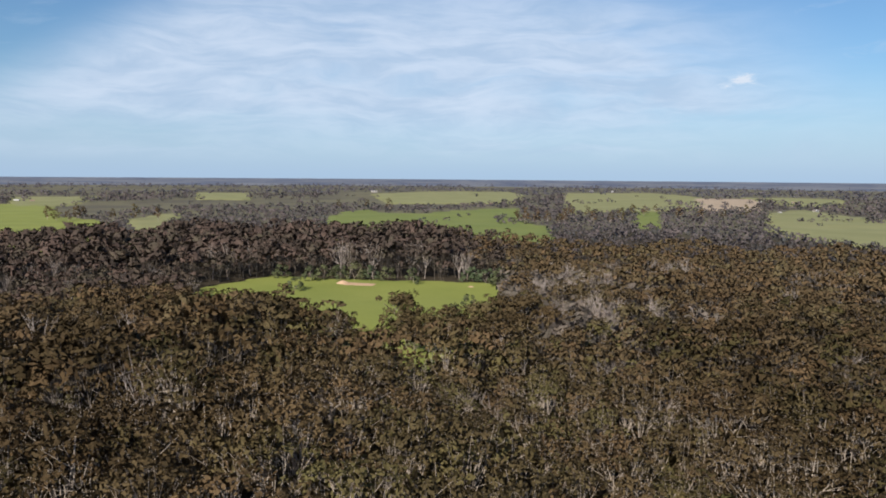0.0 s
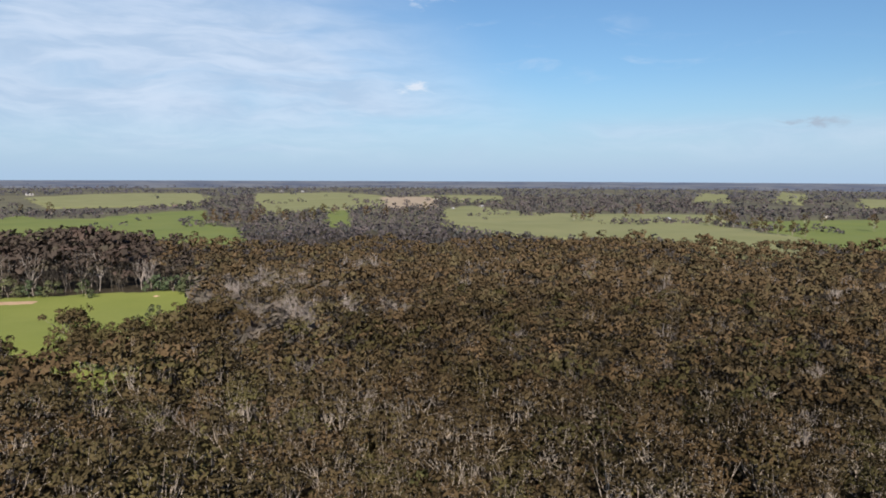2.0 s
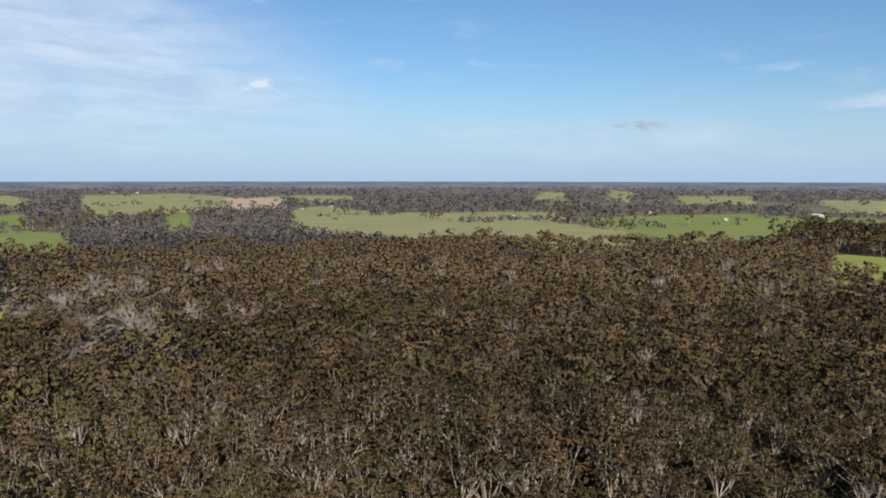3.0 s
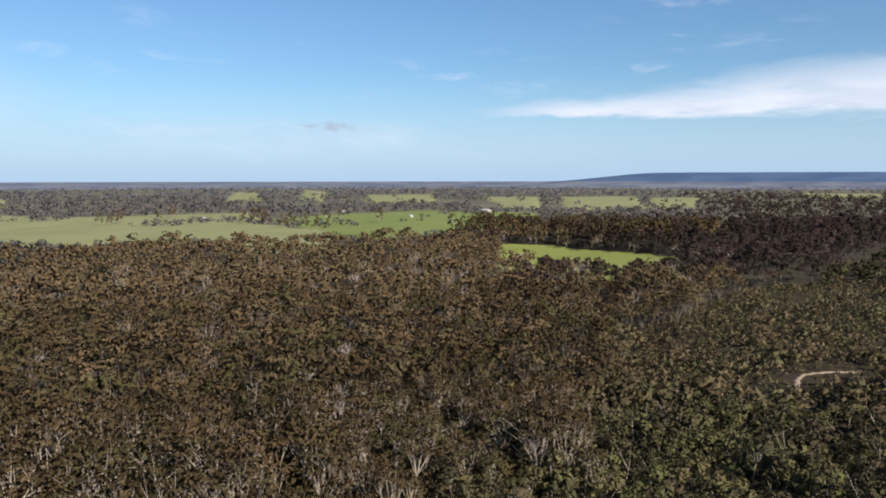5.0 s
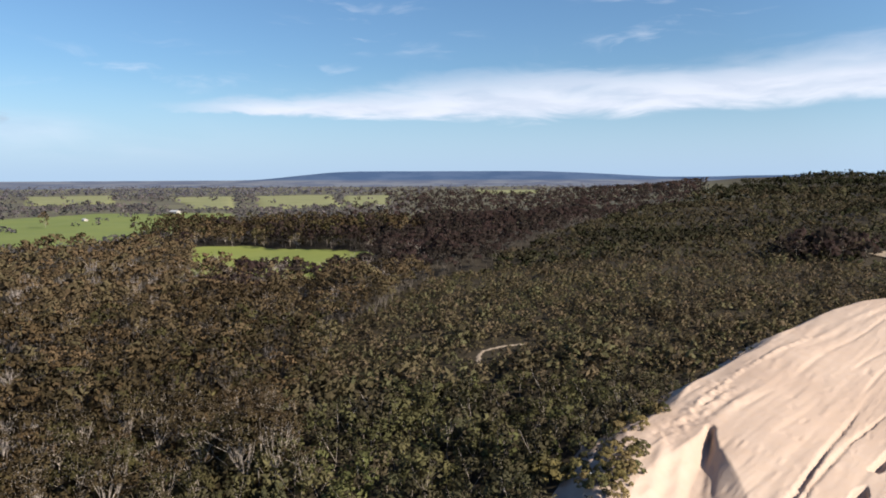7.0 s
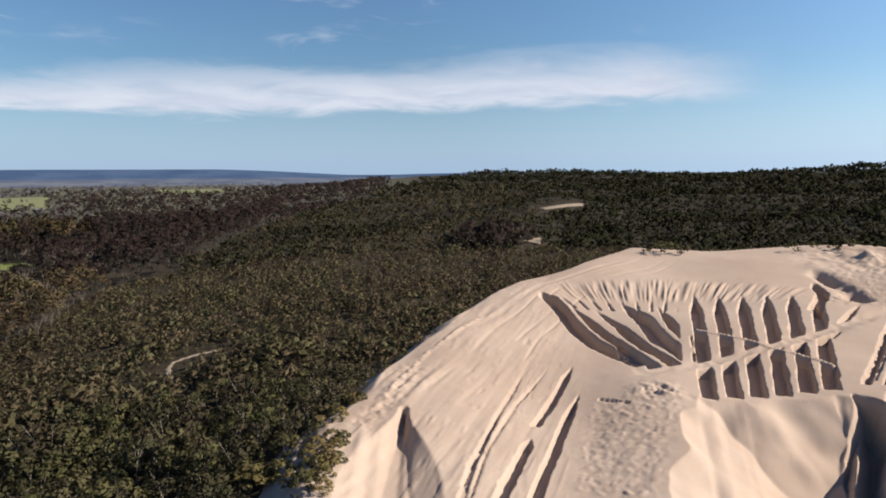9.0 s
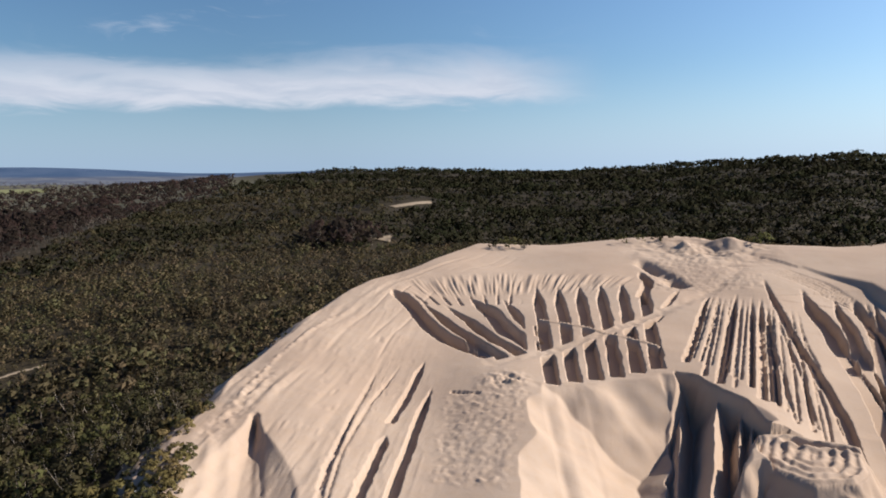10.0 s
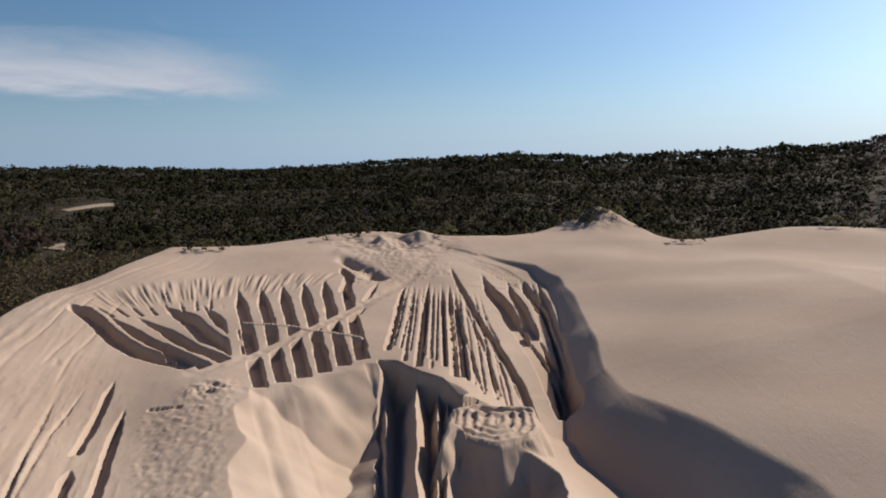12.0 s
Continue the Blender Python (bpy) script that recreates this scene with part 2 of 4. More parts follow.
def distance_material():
    """Wooded plain and ranges some kilometres off, the blue of the air painted into their colour."""
    m, n, b = material("haze_blue_distant_country", 1.0, .0)
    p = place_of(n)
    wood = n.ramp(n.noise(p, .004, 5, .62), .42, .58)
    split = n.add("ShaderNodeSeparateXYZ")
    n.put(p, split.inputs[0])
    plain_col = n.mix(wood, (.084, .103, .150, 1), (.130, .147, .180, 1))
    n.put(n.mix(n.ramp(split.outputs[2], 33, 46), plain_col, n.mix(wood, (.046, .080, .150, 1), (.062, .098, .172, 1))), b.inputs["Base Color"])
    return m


DISTANCE = distance_material()

# ---- the lie of the land: x east, y north; the eye hovers over the origin ----
EYE_Z = 62.0


def step01(a, b, v):
    u = np.clip((v - a) / (b - a), 0, 1)
    return u * u * (3 - 2 * u)


def wave(x, y, size, seed=0):
    """Cheap smooth unevenness, about -1 to 1, at that many metres."""
    k = 2 * np.pi / size
    a, b, c = 1.7 + seed, 4.1 + 2 * seed, 0.6 + 3 * seed
    return (np.sin(k * (x * .83 + y * .55) + a + 1.3 * np.sin(k * .47 * (y - x * .4) + c))
            + np.sin(k * 1.31 * (x * .35 - y * .94) + b + 1.1 * np.sin(k * .61 * (x + y * .3) + a))) * .5


LATTICE = np.random.default_rng(5).uniform(-1, 1, (256, 256))


def rough(x, y, size, seed=0, octaves=1):
    """Uneven ground, about -1 to 1, with lumps of that many metres."""
    total, weight, power = 0.0, 0.0, 1.0
    for k in range(octaves):
        u, v = x / size + 17.3 * seed + 5.7 * k, y / size + 9.1 * seed + 3.3 * k
        i, j = np.floor(u).astype(int), np.floor(v).astype(int)
        a, b = u - i, v - j
        a, b = a * a * (3 - 2 * a), b * b * (3 - 2 * b)
        i, j, p, q = i % 256, j % 256, (i + 1) % 256, (j + 1) % 256
        value = (LATTICE[i, j] * (1 - a) + LATTICE[p, j] * a) * (1 - b) + (LATTICE[i, q] * (1 - a) + LATTICE[p, q] * a) * b
        total, weight, power, size = total + value * power, weight + power, power * .5, size * .5
    return total / weight * 1.4


RIDGE_AZ = [60, 95, 104, 110, 116, 122.5, 133, 139, 143, 149, 154, 161, 169, 180, 200]
RIDGE_EL = [-.6, -.6, -.6, 0, .2, .2, -.1, .2, .55, .8, 1.1, .8, 1.1, 1.6, 1.8]
RIDGE_D = [2100, 2100, 1900, 1700, 1500, 1350, 1150, 1050, 980, 900, 850, 800, 740, 680, 640]


def land(x, y):
    """Height of the natural ground, the sand aside."""
    d, az = np.hypot(x, y), np.degrees(np.arctan2(x, y))
    az = np.where(az < -120, az + 360, az)
    plain = 27 * np.clip((d - 1300) / 3300, 0, 1.1) ** 1.6 + .6 * wave(x, y, 160)
    side = step01(64, 106, az) * step01(300, 220, az)
    near = side * (3 + 21 * step01(60, 300, d))
    crest_d = np.interp(az, RIDGE_AZ, RIDGE_D)
    crest = EYE_Z + crest_d * np.tan(np.radians(np.interp(az, RIDGE_AZ, RIDGE_EL))) - 6.5
    up = near + (crest - near) * np.clip((d - 290) / (crest_d - 290), 0, 1) ** .9 + (4.0 * wave(x, y, 230, 1) + 2.0 * rough(x, y, 70, 51)) * step01(320, 500, d) * step01(1.0, .8, d / crest_d)
    up = up - 26 * step01(0, 1200, d - crest_d) + .012 * np.clip(d - crest_d - 1200, 0, None)
    down = near * step01(900, 420, d) + plain
    on_hill = step01(92, 107, az) * step01(250, 215, az)
    far_ridge = 62 * np.exp(-((d - 4450) / 420) ** 2) * step01(69, 80, az) * step01(112, 93, az)
    knob = 5 * np.exp(-((x - 455) ** 2 + (y + 280) ** 2) / 34 ** 2) + 2.5 * np.exp(-((x - 312) ** 2 + (y + 174) ** 2) / 12 ** 2)
    return down + (up - down) * on_hill + far_ridge + knob


SLOPE_D = [0, 80, 110, 165, 225, 290, 350, 500]
SLOPE_Z = [8, 12.6, 15.3, 19.3, 24.3, 31.5, 36, 42]

# ---- mesh helpers ----
def part(name, verts, faces, material, parent=None, label=""):
    me = bpy.data.meshes.new(name)
    me.from_pydata([tuple(v) for v in verts], [], [tuple(f) for f in faces])
    me.materials.append(material)
    me.update()
    ob = new(name, me)
    ob.parent = parent
    return tagged(ob, label)


def quads_mesh(name, verts, quads, materials, index=None, smooth=False, normals=None, tone=None):
    """A mesh of four-sided faces from arrays."""
    me = bpy.data.meshes.new(name)
    me.vertices.add(len(verts))
    me.vertices.foreach_set("co", np.asarray(verts, dtype=np.float32).ravel())
    me.loops.add(len(quads) * 4)
    me.loops.foreach_set("vertex_index", np.asarray(quads, dtype=np.int32).ravel())
    me.polygons.add(len(quads))
    me.polygons.foreach_set("loop_start", np.arange(0, len(quads) * 4, 4, dtype=np.int32))
    if index is not None:
        me.polygons.foreach_set("material_index", np.asarray(index, dtype=np.int32))
    if smooth:
        me.polygons.foreach_set("use_smooth", np.ones(len(quads), dtype=bool))
    for m in materials:
        me.materials.append(m)
    me.update()
    me.validate()
    if tone is not None:
        me.attributes.new("tone", "FLOAT", "POINT").data.foreach_set("value", np.asarray(tone, dtype=np.float32))
    if normals is not None:
        me.polygons.foreach_set("use_smooth", np.ones(len(quads), dtype=bool))
        me.normals_split_custom_set_from_vertices(np.asarray(normals, dtype=np.float32))
    return me


def inside(x, y, poly):
    hit = np.zeros(np.shape(x), bool)
    for (ax, ay), (bx, by) in zip(poly, poly[1:] + poly[:1]):
        cross = (ay > y) != (by > y)
        hit ^= cross & (x < (bx - ax) * (y - ay) / ((by - ay) or 1e-9) + ax)
    return hit


def near_line(x, y, line):
    """Distance to a polyline, how far along it (0 to 1), and the side (positive: to its left)."""
    best, along, side = np.full(np.shape(x), 1e9), np.zeros(np.shape(x)), np.zeros(np.shape(x))
    n = len(line) - 1
    for k, ((ax, ay), (bx, by)) in enumerate(zip(line, line[1:])):
        dx, dy = bx - ax, by - ay
        u = np.clip(((x - ax) * dx + (y - ay) * dy) / (dx * dx + dy * dy), 0, 1)
        d = np.hypot(x - ax - u * dx, y - ay - u * dy)
        m = d < best
        best, along = np.where(m, d, best), np.where(m, (k + u) / n, along)
        side = np.where(m, np.sign(dx * (y - ay) - dy * (x - ax)), side)
    return best, along, side


def polar_sheet(az, d, height):
    """Vertices and quads of a sheet round the origin; az in degrees clockwise from +y."""
    a, r = np.meshgrid(np.radians(az), d, indexing="ij")
    x, y = r * np.sin(a), r * np.cos(a)
    v = np.stack([x, y, height(x, y)], -1).reshape(-1, 3)
    i = np.arange(len(az) * len(d)).reshape(len(az), len(d))
    q = np.stack([i[:-1, :-1], i[:-1, 1:], i[1:, 1:], i[1:, :-1]], -1).reshape(-1, 4)
    return v, q


# ---- the sand ----
RIM = [(99.8, -20.4), (118.9, -27.6), (142.8, -48.4), (171.5, -76.3), (202.9, -111.2), (216.8, -150.8), (230.2, -175.6), (212.5, -194.7),
       (199.5, -228.4), (188.5, -248.2), (150, -258), (131.8, -270.1), (111.2, -319.8), (91.9, -309.9), (67.1, -289.1), (45.8, -304.2), (26.6, -322.4), (-25, -335)]
SAND_EDGE = RIM + [(-57, -330), (-9, -52), (24, -40), (75, -16)]
ROAD = [(121.2, -95.9), (119.8, -109.8), (121.1, -134.5), (127.1, -178.8), (137.3, -216.9)]
WALL = [(126.0, -233.6), (101.6, -226.8), (87.8, -216.7), (70.1, -188.4), (56.4, -161.6), (48.0, -144.1), (38.6, -133.0), (29.5, -127.2), (16.5, -118.8), (6.0, -111.9), (-6, -100)]
PIT = [(105.0, -94.7), (99.2, -102.8), (95.2, -120.3), (90.2, -124.3), (81.3, -123.4), (66.8, -119.0), (65.7, -111.6), (61.0, -101.6), (44.7, -73.5), (59.2, -64.6), (69.1, -58.2)]
CUT = [(93.7, -124.5), (88.3, -125.5), (81.6, -122.6), (75.3, -122.3), (67.6, -119.2), (65.5, -112.7), (59.7, -96.6), (46.6, -76.7), (55.2, -71.5)]
FACE = [(60.5, -97.0), (59.3, -101.3), (46.5, -106.4), (41.5, -106.0), (35.2, -94.1), (27, -82), (44.7, -60), (62, -70)]

MOUND = [(68, -115), (65.5, -118), (53.6, -122), (48.1, -113.4), (47.3, -108.6), (51.1, -102.9), (57, -101.4), (61.5, -103.3)]
TRENCH = [(61.8, -114.6), (53.8, -119.3)]


def between(a, b, u):
    return (a[0] + (b[0] - a[0]) * u, a[1] + (b[1] - a[1]) * u)


# dozer slots: line, width, depth, share of the length over which the head tapers
SLOTS = [([(134.5, -86.0), (120.9, -72.9), (110.5, -62.5)], 1.7, 1.4, .3), ([(106.5, -59.6), (93.2, -47.9), (86, -42)], 2.0, 1.6, .12), ([(121.6, -79.7), (110.2, -69.0), (94.1, -55.1), (84, -46.5)], 1.8, 1.6, .3),
         ([(189.5, -108.6), (179.2, -107.1), (163.3, -103.1), (144.5, -99.5), (124.5, -98.4)], 5.0, 3.0, .2),
         ([(174.5, -110.0), (158.6, -107.7), (142.1, -104.4), (121.6, -99.5)], 3.0, 2.4, .4),
         ([(170.0, -115.0), (153.2, -112.8), (135.0, -107.0), (121.2, -104.6)], 3.2, 2.6, .45),
         ([(172.0, -126.8), (155.1, -121.8), (137.5, -113.8), (122.0, -110.2)], 5.0, 3.0, .3),
         ([(165.5, -134.2), (143.9, -123.0), (129.5, -117.2)], 3.0, 2.2, .5)]
for k in range(6):
    u = k / 5
    SLOTS.append(([between((169.3, -151.7), (148.0, -178.5), u), between((103.4, -97.6), (96.6, -122.6), u)], 2.9, 2.3, .22))
# scratches left by the blade between the larger slots
for k in range(9):
    u = k / 8
    SLOTS.append(([between((183, -112), (168, -146), u), between((171.5, -110.5), (156, -134), u)], .7, .55, .5))
FAN = [([(137.3, -183.6), (119.6, -149.8)], 1.8, 1.3), ([(131.0, -190.1), (95.1, -130.0)], 1.7, 1.6), ([(127.0, -190.0), (87.4, -125.9)], 1.0, .8), ([(124.6, -194.7), (83.0, -124.8)], 1.9, 1.7),
       ([(122.0, -193.6), (79.8, -125.2)], .7, .5), ([(119.7, -194.7), (78.3, -128.6)], 1.2, 1.1), ([(116.5, -194.1), (74.0, -125.8)], 1.8, 1.5), ([(109.9, -186.6), (73.0, -128.1)], 1.8, 1.5),
       ([(112.0, -190.0), (88.5, -154.0), (66.0, -124.0)], .8, .6), ([(104.0, -181.0), (64.0, -127.9)], .9, .7), ([(107, -190), (66, -135), (57, -120)], .8, .6), ([(103, -188), (75, -150), (60, -130)], .7, .5)]
FAN_WEST = [([(128.5, -213.8), (98.3, -176.2), (77.5, -151.7), (64.5, -138.7), (53.4, -122.6)], 2.0, 1.6), ([(114.5, -211.9), (85.0, -176.6), (62.5, -149.7), (50.0, -132.5)], 5.0, 3.3),
            ([(105.6, -214.4), (80.7, -178.3), (61.3, -153.4), (52.0, -138.5)], 3.2, 2.6), ([(101.5, -218.3), (83.8, -193.7), (66.0, -162.2), (51.0, -136.0)], 4.0, 3.0), ([(97.2, -221.3), (70.8, -175.3), (54.7, -144.3), (49.5, -135)], 2.4, 2.2),
            ([(99.4, -220.3), (77.5, -186.0), (60.5, -154.5)], .7, .7)]
SLOTS += [(line, wide, deep, .45) for line, wide, deep in FAN] + [(line, wide, deep, .18) for line, wide, deep in FAN_WEST]
for k in range(16):
    u = (k + .5) / 16
    SLOTS.append(([between((132, -190), (106, -196), u), between((98.5, -134.0), (60.5, -124.5), u + .02 * math.sin(k * 5.1))], .6, .45 + .16 * (k % 3), .5))
# tracks that swing round the head of the fan
for k in range(5):
    o = 2.1 * k
    SLOTS.append(([(133.2, -229.8 + o), (114.0, -223.7 + o), (101.5 - .5 * o, -217.0 + o), (88.5 - .6 * o, -199.4 + .6 * o)], .7, .45, .2))
# shallow drag lines down the flank and a squared-off scrape
SLOTS += [([(136.8, -81.7), (121.5, -65.2), (104.3, -49.8), (90.6, -40.4)], .6, .35, .3), ([(136.3, -74.6), (112.7, -55.0), (93.9, -40.4)], .8, .4, .3), ([(121, -62), (100, -45), (86, -36)], 1.3, .45, .4),
          ([(115.6, -80.0), (109.5, -83.2)], .8, .7, .05), ([(160.5, -191.5), (148.0, -181.5), (137.0, -165.0)], 3.2, 2.4, .3)]


def drop_in(x, y, poly, slope, deep):
    d = near_line(x, y, poly + poly[:1])[0]
    return np.where(inside(x, y, poly), np.minimum(d * slope, deep), 0)


def sand_depth(x, y):
    """Metres inside the edge of the sand (negative outside)."""
    return near_line(x, y, SAND_EDGE + SAND_EDGE[:1])[0] * np.where(inside(x, y, SAND_EDGE), 1, -1)


CHURNED = [(117.5, -78.4), (103.4, -92.9), (75.4, -63.3), (87.7, -55.0)]
CHURNED_TOP = [(172.7, -202.7), (152, -238), (116, -205), (140, -172)]
SPOKES = [(203, -118), (186, -160.3), (152, -189.0), (143.7, -168.0), (163.1, -140.5), (180.5, -106.9)]


def dune(x, y):
    d, az = np.hypot(x, y), np.degrees(np.arctan2(x, y))
    az = np.where(az < -60, az + 360, az)
    z = np.interp(d, SLOPE_D, SLOPE_Z)
    z = z + .6 * wave(x, y, 55, 2) + .09 * rough(x, y, 7, 2, 3) * step01(165, 150, az)
    # the flank leans towards the cut, the plateau leans the other way
    flank = near_line(x, y, RIM[:6])[0]
    z = z + step01(132, 118, az) * (1.1 - 3.6 * step01(3, 46, flank))
    s, u, side = near_line(x, y, WALL)
    z = z + np.where(side > 0, .145 * np.minimum(s, 70) * step01(290, 190, d), 0)
    # scrapes down the flank, churned ground, spokes of spoil under the rim
    across, along = x * .66 + y * .75, x * .75 - y * .66
    west = step01(126, 114, az)
    streak = rough(across, along / 9, 1.6, 3, 2)
    z = z + west * (.13 * streak * np.clip(.35 + rough(x, y, 18, 4), 0, 1) + .14 * rough(across, along / 14, 5, 6) + .06 * rough(across, along / 22, .9, 28, 2))
    marks = np.clip(rough(across, along / 3.5, 1.3, 37, 2) - .62, 0, 1) * np.clip(.2 + rough(x, y, 22, 38), 0, 1)
    z = z + west * (.3 * np.clip(rough(across, along / 6, .8, 39) - .8, 0, 1) - .45 * marks)
    churn = np.maximum(step01(0, 3, drop_in(x, y, CHURNED, 1, 3)), 1.3 * step01(0, 3, drop_in(x, y, CHURNED_TOP, 1, 3)))
    clod = rough(x, y, 1.5, 7, 2)
    z = z + churn * (.06 * clod + .07 * rough(x, y, .9, 35) + .50 * np.clip(rough(x, y, 1.7, 8) - .80, 0, 1) - .16 * np.clip(rough(across / 4, along, 1.1, 36) - .5, 0, 1))
    fan = step01(0, 10, drop_in(x, y, SPOKES, 1, 10))
    spoke = np.degrees(np.arctan2(x - 120, -(y + 97)))
    z = z + fan * .8 * (np.abs(rough(spoke * .9, d / 30, 1.0, 9, 2)) - .3)
    crest = near_line(x, y, RIM[:10])[0]
    z = z + (.20 * np.exp(-((crest - 4) / .8) ** 2) + .15 * np.exp(-((crest - 7.5) / .7) ** 2) - .18 * np.exp(-((crest - 5.8) / .8) ** 2)) * np.clip(.45 + 1.1 * rough(x, y, 12, 10, 3), 0, 1.2)
    # knoll, mounds and saddle on the back rim
    z = z + 6.5 * np.exp(-((x - 106) ** 2 + (y + 318) ** 2) / 19 ** 2) + 2.6 * np.exp(-((x - 162) ** 2 + (y + 247) ** 2) / 7 ** 2)
    z = z + 1.8 * np.exp(-((x - 172) ** 2 + (y + 232) ** 2) / 6 ** 2) + 3.0 * np.exp(-((x - 15) ** 2 + (y + 325) ** 2) / 30 ** 2)
    top = np.exp(-((x - 165) ** 2 + (y + 232) ** 2) / 20 ** 2)
    z = z + top * (1.6 * rough(x, y, 8, 11, 3) + .9 * rough(x, y, 3.2, 24, 2))
    scar = near_line(x, y, [(166, -201), (150, -193), (140.5, -187)])[0]
    z = z - 2.6 * np.exp(-(scar / 2.6) ** 2) * (1 + .4 * rough(x, y, 3, 25))
    z = z + 2.4 * rough(x, y, 6, 26, 3) * np.exp(-((x - 107) ** 2 + (y + 310) ** 2) / 12 ** 2)
    # excavated wall below the smooth plateau
    s, u, side = near_line(x + 1.2 * rough(x, y, 14, 12), y + 1.2 * rough(x, y, 14, 13), WALL)
    high = np.interp(u, [0, .12, .3, .5, .65, 1], [.4, 2.2, 4.2, 6.2, 10.5, 13])
    low = np.where(side < 0, s, -s)
    z = z - high * np.clip((low + 1.5) / (high * 1.45), 0, 1) ** 1.25 * np.where(low > 0, step01(38, 10, s), 1)
    # slots pushed by the dozer, crossed by the haul road and a ramp
    road = near_line(x, y, ROAD)[0]
    ramp = near_line(x, y, [(177.3, -153.0), (105.6, -95.0)])[0]
    keep = step01(1.5, 2.4, road) * step01(1.1, 1.8, ramp)
    jag = .10 * rough(x, y, 2.2, 14) + .07 * rough(x, y, .8, 15)
    before = z
    for line, wide, deep, head in SLOTS:
        s, u, side = near_line(x, y, line)
        soft, wide = max(.16, wide * .06), wide * (.10 + .90 * step01(0, head, u)) * (1 + .10 * rough(x, y, 5, 44))
        ends = step01(0, head * .7, u) * step01(1, .985, u)
        z = z + keep * ends * -deep * step01(wide * .5 + soft, wide * .5 - soft, s + jag)
    berm = near_line(x, y, [(138.7, -125.6), (125.3, -130.5), (106.4, -134.6)])[0]
    z = np.maximum(z, before + .45 + jag - 1.3 * berm) - .4 * np.exp(-(road / 2.0) ** 2) + .10 * rough(x, y, 1.6, 16) * step01(4, 1, road)
    # pits, with a rib left standing and a mound
    wx, wy = x + 1.6 * rough(x, y, 8, 17, 2), y + 1.6 * rough(x, y, 8, 18, 2)
    pit = drop_in(wx, wy, PIT, .55, 13)
    gully = near_line(x, y, PIT[:4])[1]
    z = z - pit + np.minimum(pit, 2) * .22 * rough(gully * 11, pit / 9, 1.0, 19, 2)
    wx, wy = x + .8 * rough(x, y, 6, 20, 3), y + .8 * rough(x, y, 6, 21, 3)
    z = z - drop_in(wx, wy, CUT, 3.0, 9) - drop_in(wx, wy, FACE, 2.0, 24)
    # spurs of standing sand run down into the cut
    for bearing, near, high, low, steep in ((146.15, 90, 15.6, 10.5, 2.3), (148.0, 98, 14.6, 9.0, 3.0), (148.9, 96, 14.4, 9.5, 3.2), (143.6, 96, 12.0, 6.0, 2.0)):
        ray = np.array([math.sin(radians(bearing)), math.cos(radians(bearing))])
        s, u, side = near_line(x + .35 * rough(x, y, 7, 20, 3), y + .35 * rough(x, y, 7, 21, 3), [tuple(ray * 148), tuple(ray * near)])
        z = np.maximum(z, high + (low - high) * u - steep * s)
    # loading mound with a ring of wheel ruts and a trench across its top
    beyond = near_line(wx, wy, MOUND + MOUND[:1])[0]
    within = inside(wx, wy, MOUND)
    ruts = .22 * clod + .22 * np.sin(beyond * 3.0 + rough(x, y, 5, 27))
    z = np.where(within, 15.0 + ruts * step01(0, 1.5, beyond) - .6 * step01(1.2, 0, beyond), np.maximum(z, 14.6 - 1.9 * beyond + .5 * rough(x, y, 2.5, 48, 2) * step01(0, 2, beyond) * step01(9, 4, beyond)))
    trench = near_line(wx, wy, TRENCH)[0]
    z = z - 1.5 * step01(1.5, .7, trench) + .6 * np.exp(-((trench - 2.2) / .7) ** 2)
    # wind-blown hollow and scratched crest on the flank
    hollow, u, side = near_line(x, y, [(121.0, -40.3), (111.3, -35.9), (98.2, -30.1), (80, -24)])
    z = z - 2.7 * np.clip(1.15 - hollow / (.7 + 6.5 * step01(0, .7, u)), 0, 1)
    rubble = near_line(x, y, [(141.4, -49.3), (134.4, -45.5), (127.5, -39.7), (117.8, -31.4)])[0]
    z = z + np.exp(-(rubble / 2.2) ** 2) * (.42 * rough(x, y, 1.3, 45, 2) - .2)
    spoil = np.exp(-((x - 110.5) ** 2 + (y + 90.5) ** 2) / 4.2 ** 2)
    z = z + spoil * (.9 * rough(x, y, 1.6, 49, 2) + .2)
    for gap in (9.5, 13.0, 17.5, 22.0):
        z = z - .22 * np.exp(-((crest - gap - .8 * rough(x, y, 25, 46)) / .45) ** 2) * np.clip(.3 + rough(x, y, 16, 47 + int(gap)), 0, 1)
    scratch = near_line(x, y, [(171.5, -80), (147.3, -53.5), (120.7, -33.4)])[0]
    z = z + .42 * np.exp(-(scratch / .6) ** 2) * np.clip(.6 + .8 * rough(x, y, 1.1, 22, 2), 0, 1.2)
    out = sand_depth(x, y) + 2.5 + 1.2 * rough(x, y, 16, 23)
    return z - .2 * step01(4, 0, out) - np.clip(-out, 0, None) * .6


sand_v, sand_q = polar_sheet(np.concatenate([np.arange(88, 98, .3), np.arange(98, 118, .16), np.arange(118, 162, .085), np.arange(162, 172, .16), np.arange(172, 191, .3)]), np.concatenate([np.arange(34, 90, 1.6), np.arange(90, 130, .38), np.arange(130, 235, .46), np.arange(235, 352, .95)]), dune)
far_out = sand_depth(sand_v[:, 0], sand_v[:, 1])
sand_q = sand_q[(far_out[sand_q] > -14).any(1)]
used = np.unique(sand_q)
back = np.zeros(len(sand_v), int)
back[used] = np.arange(len(used))
tagged(new("sand_dune", quads_mesh("sand_dune", sand_v[used], back[sand_q], [SAND], smooth=True)),
       "pale cream dune sand cut by bulldozer slots and pits", "sand", kind="structure")


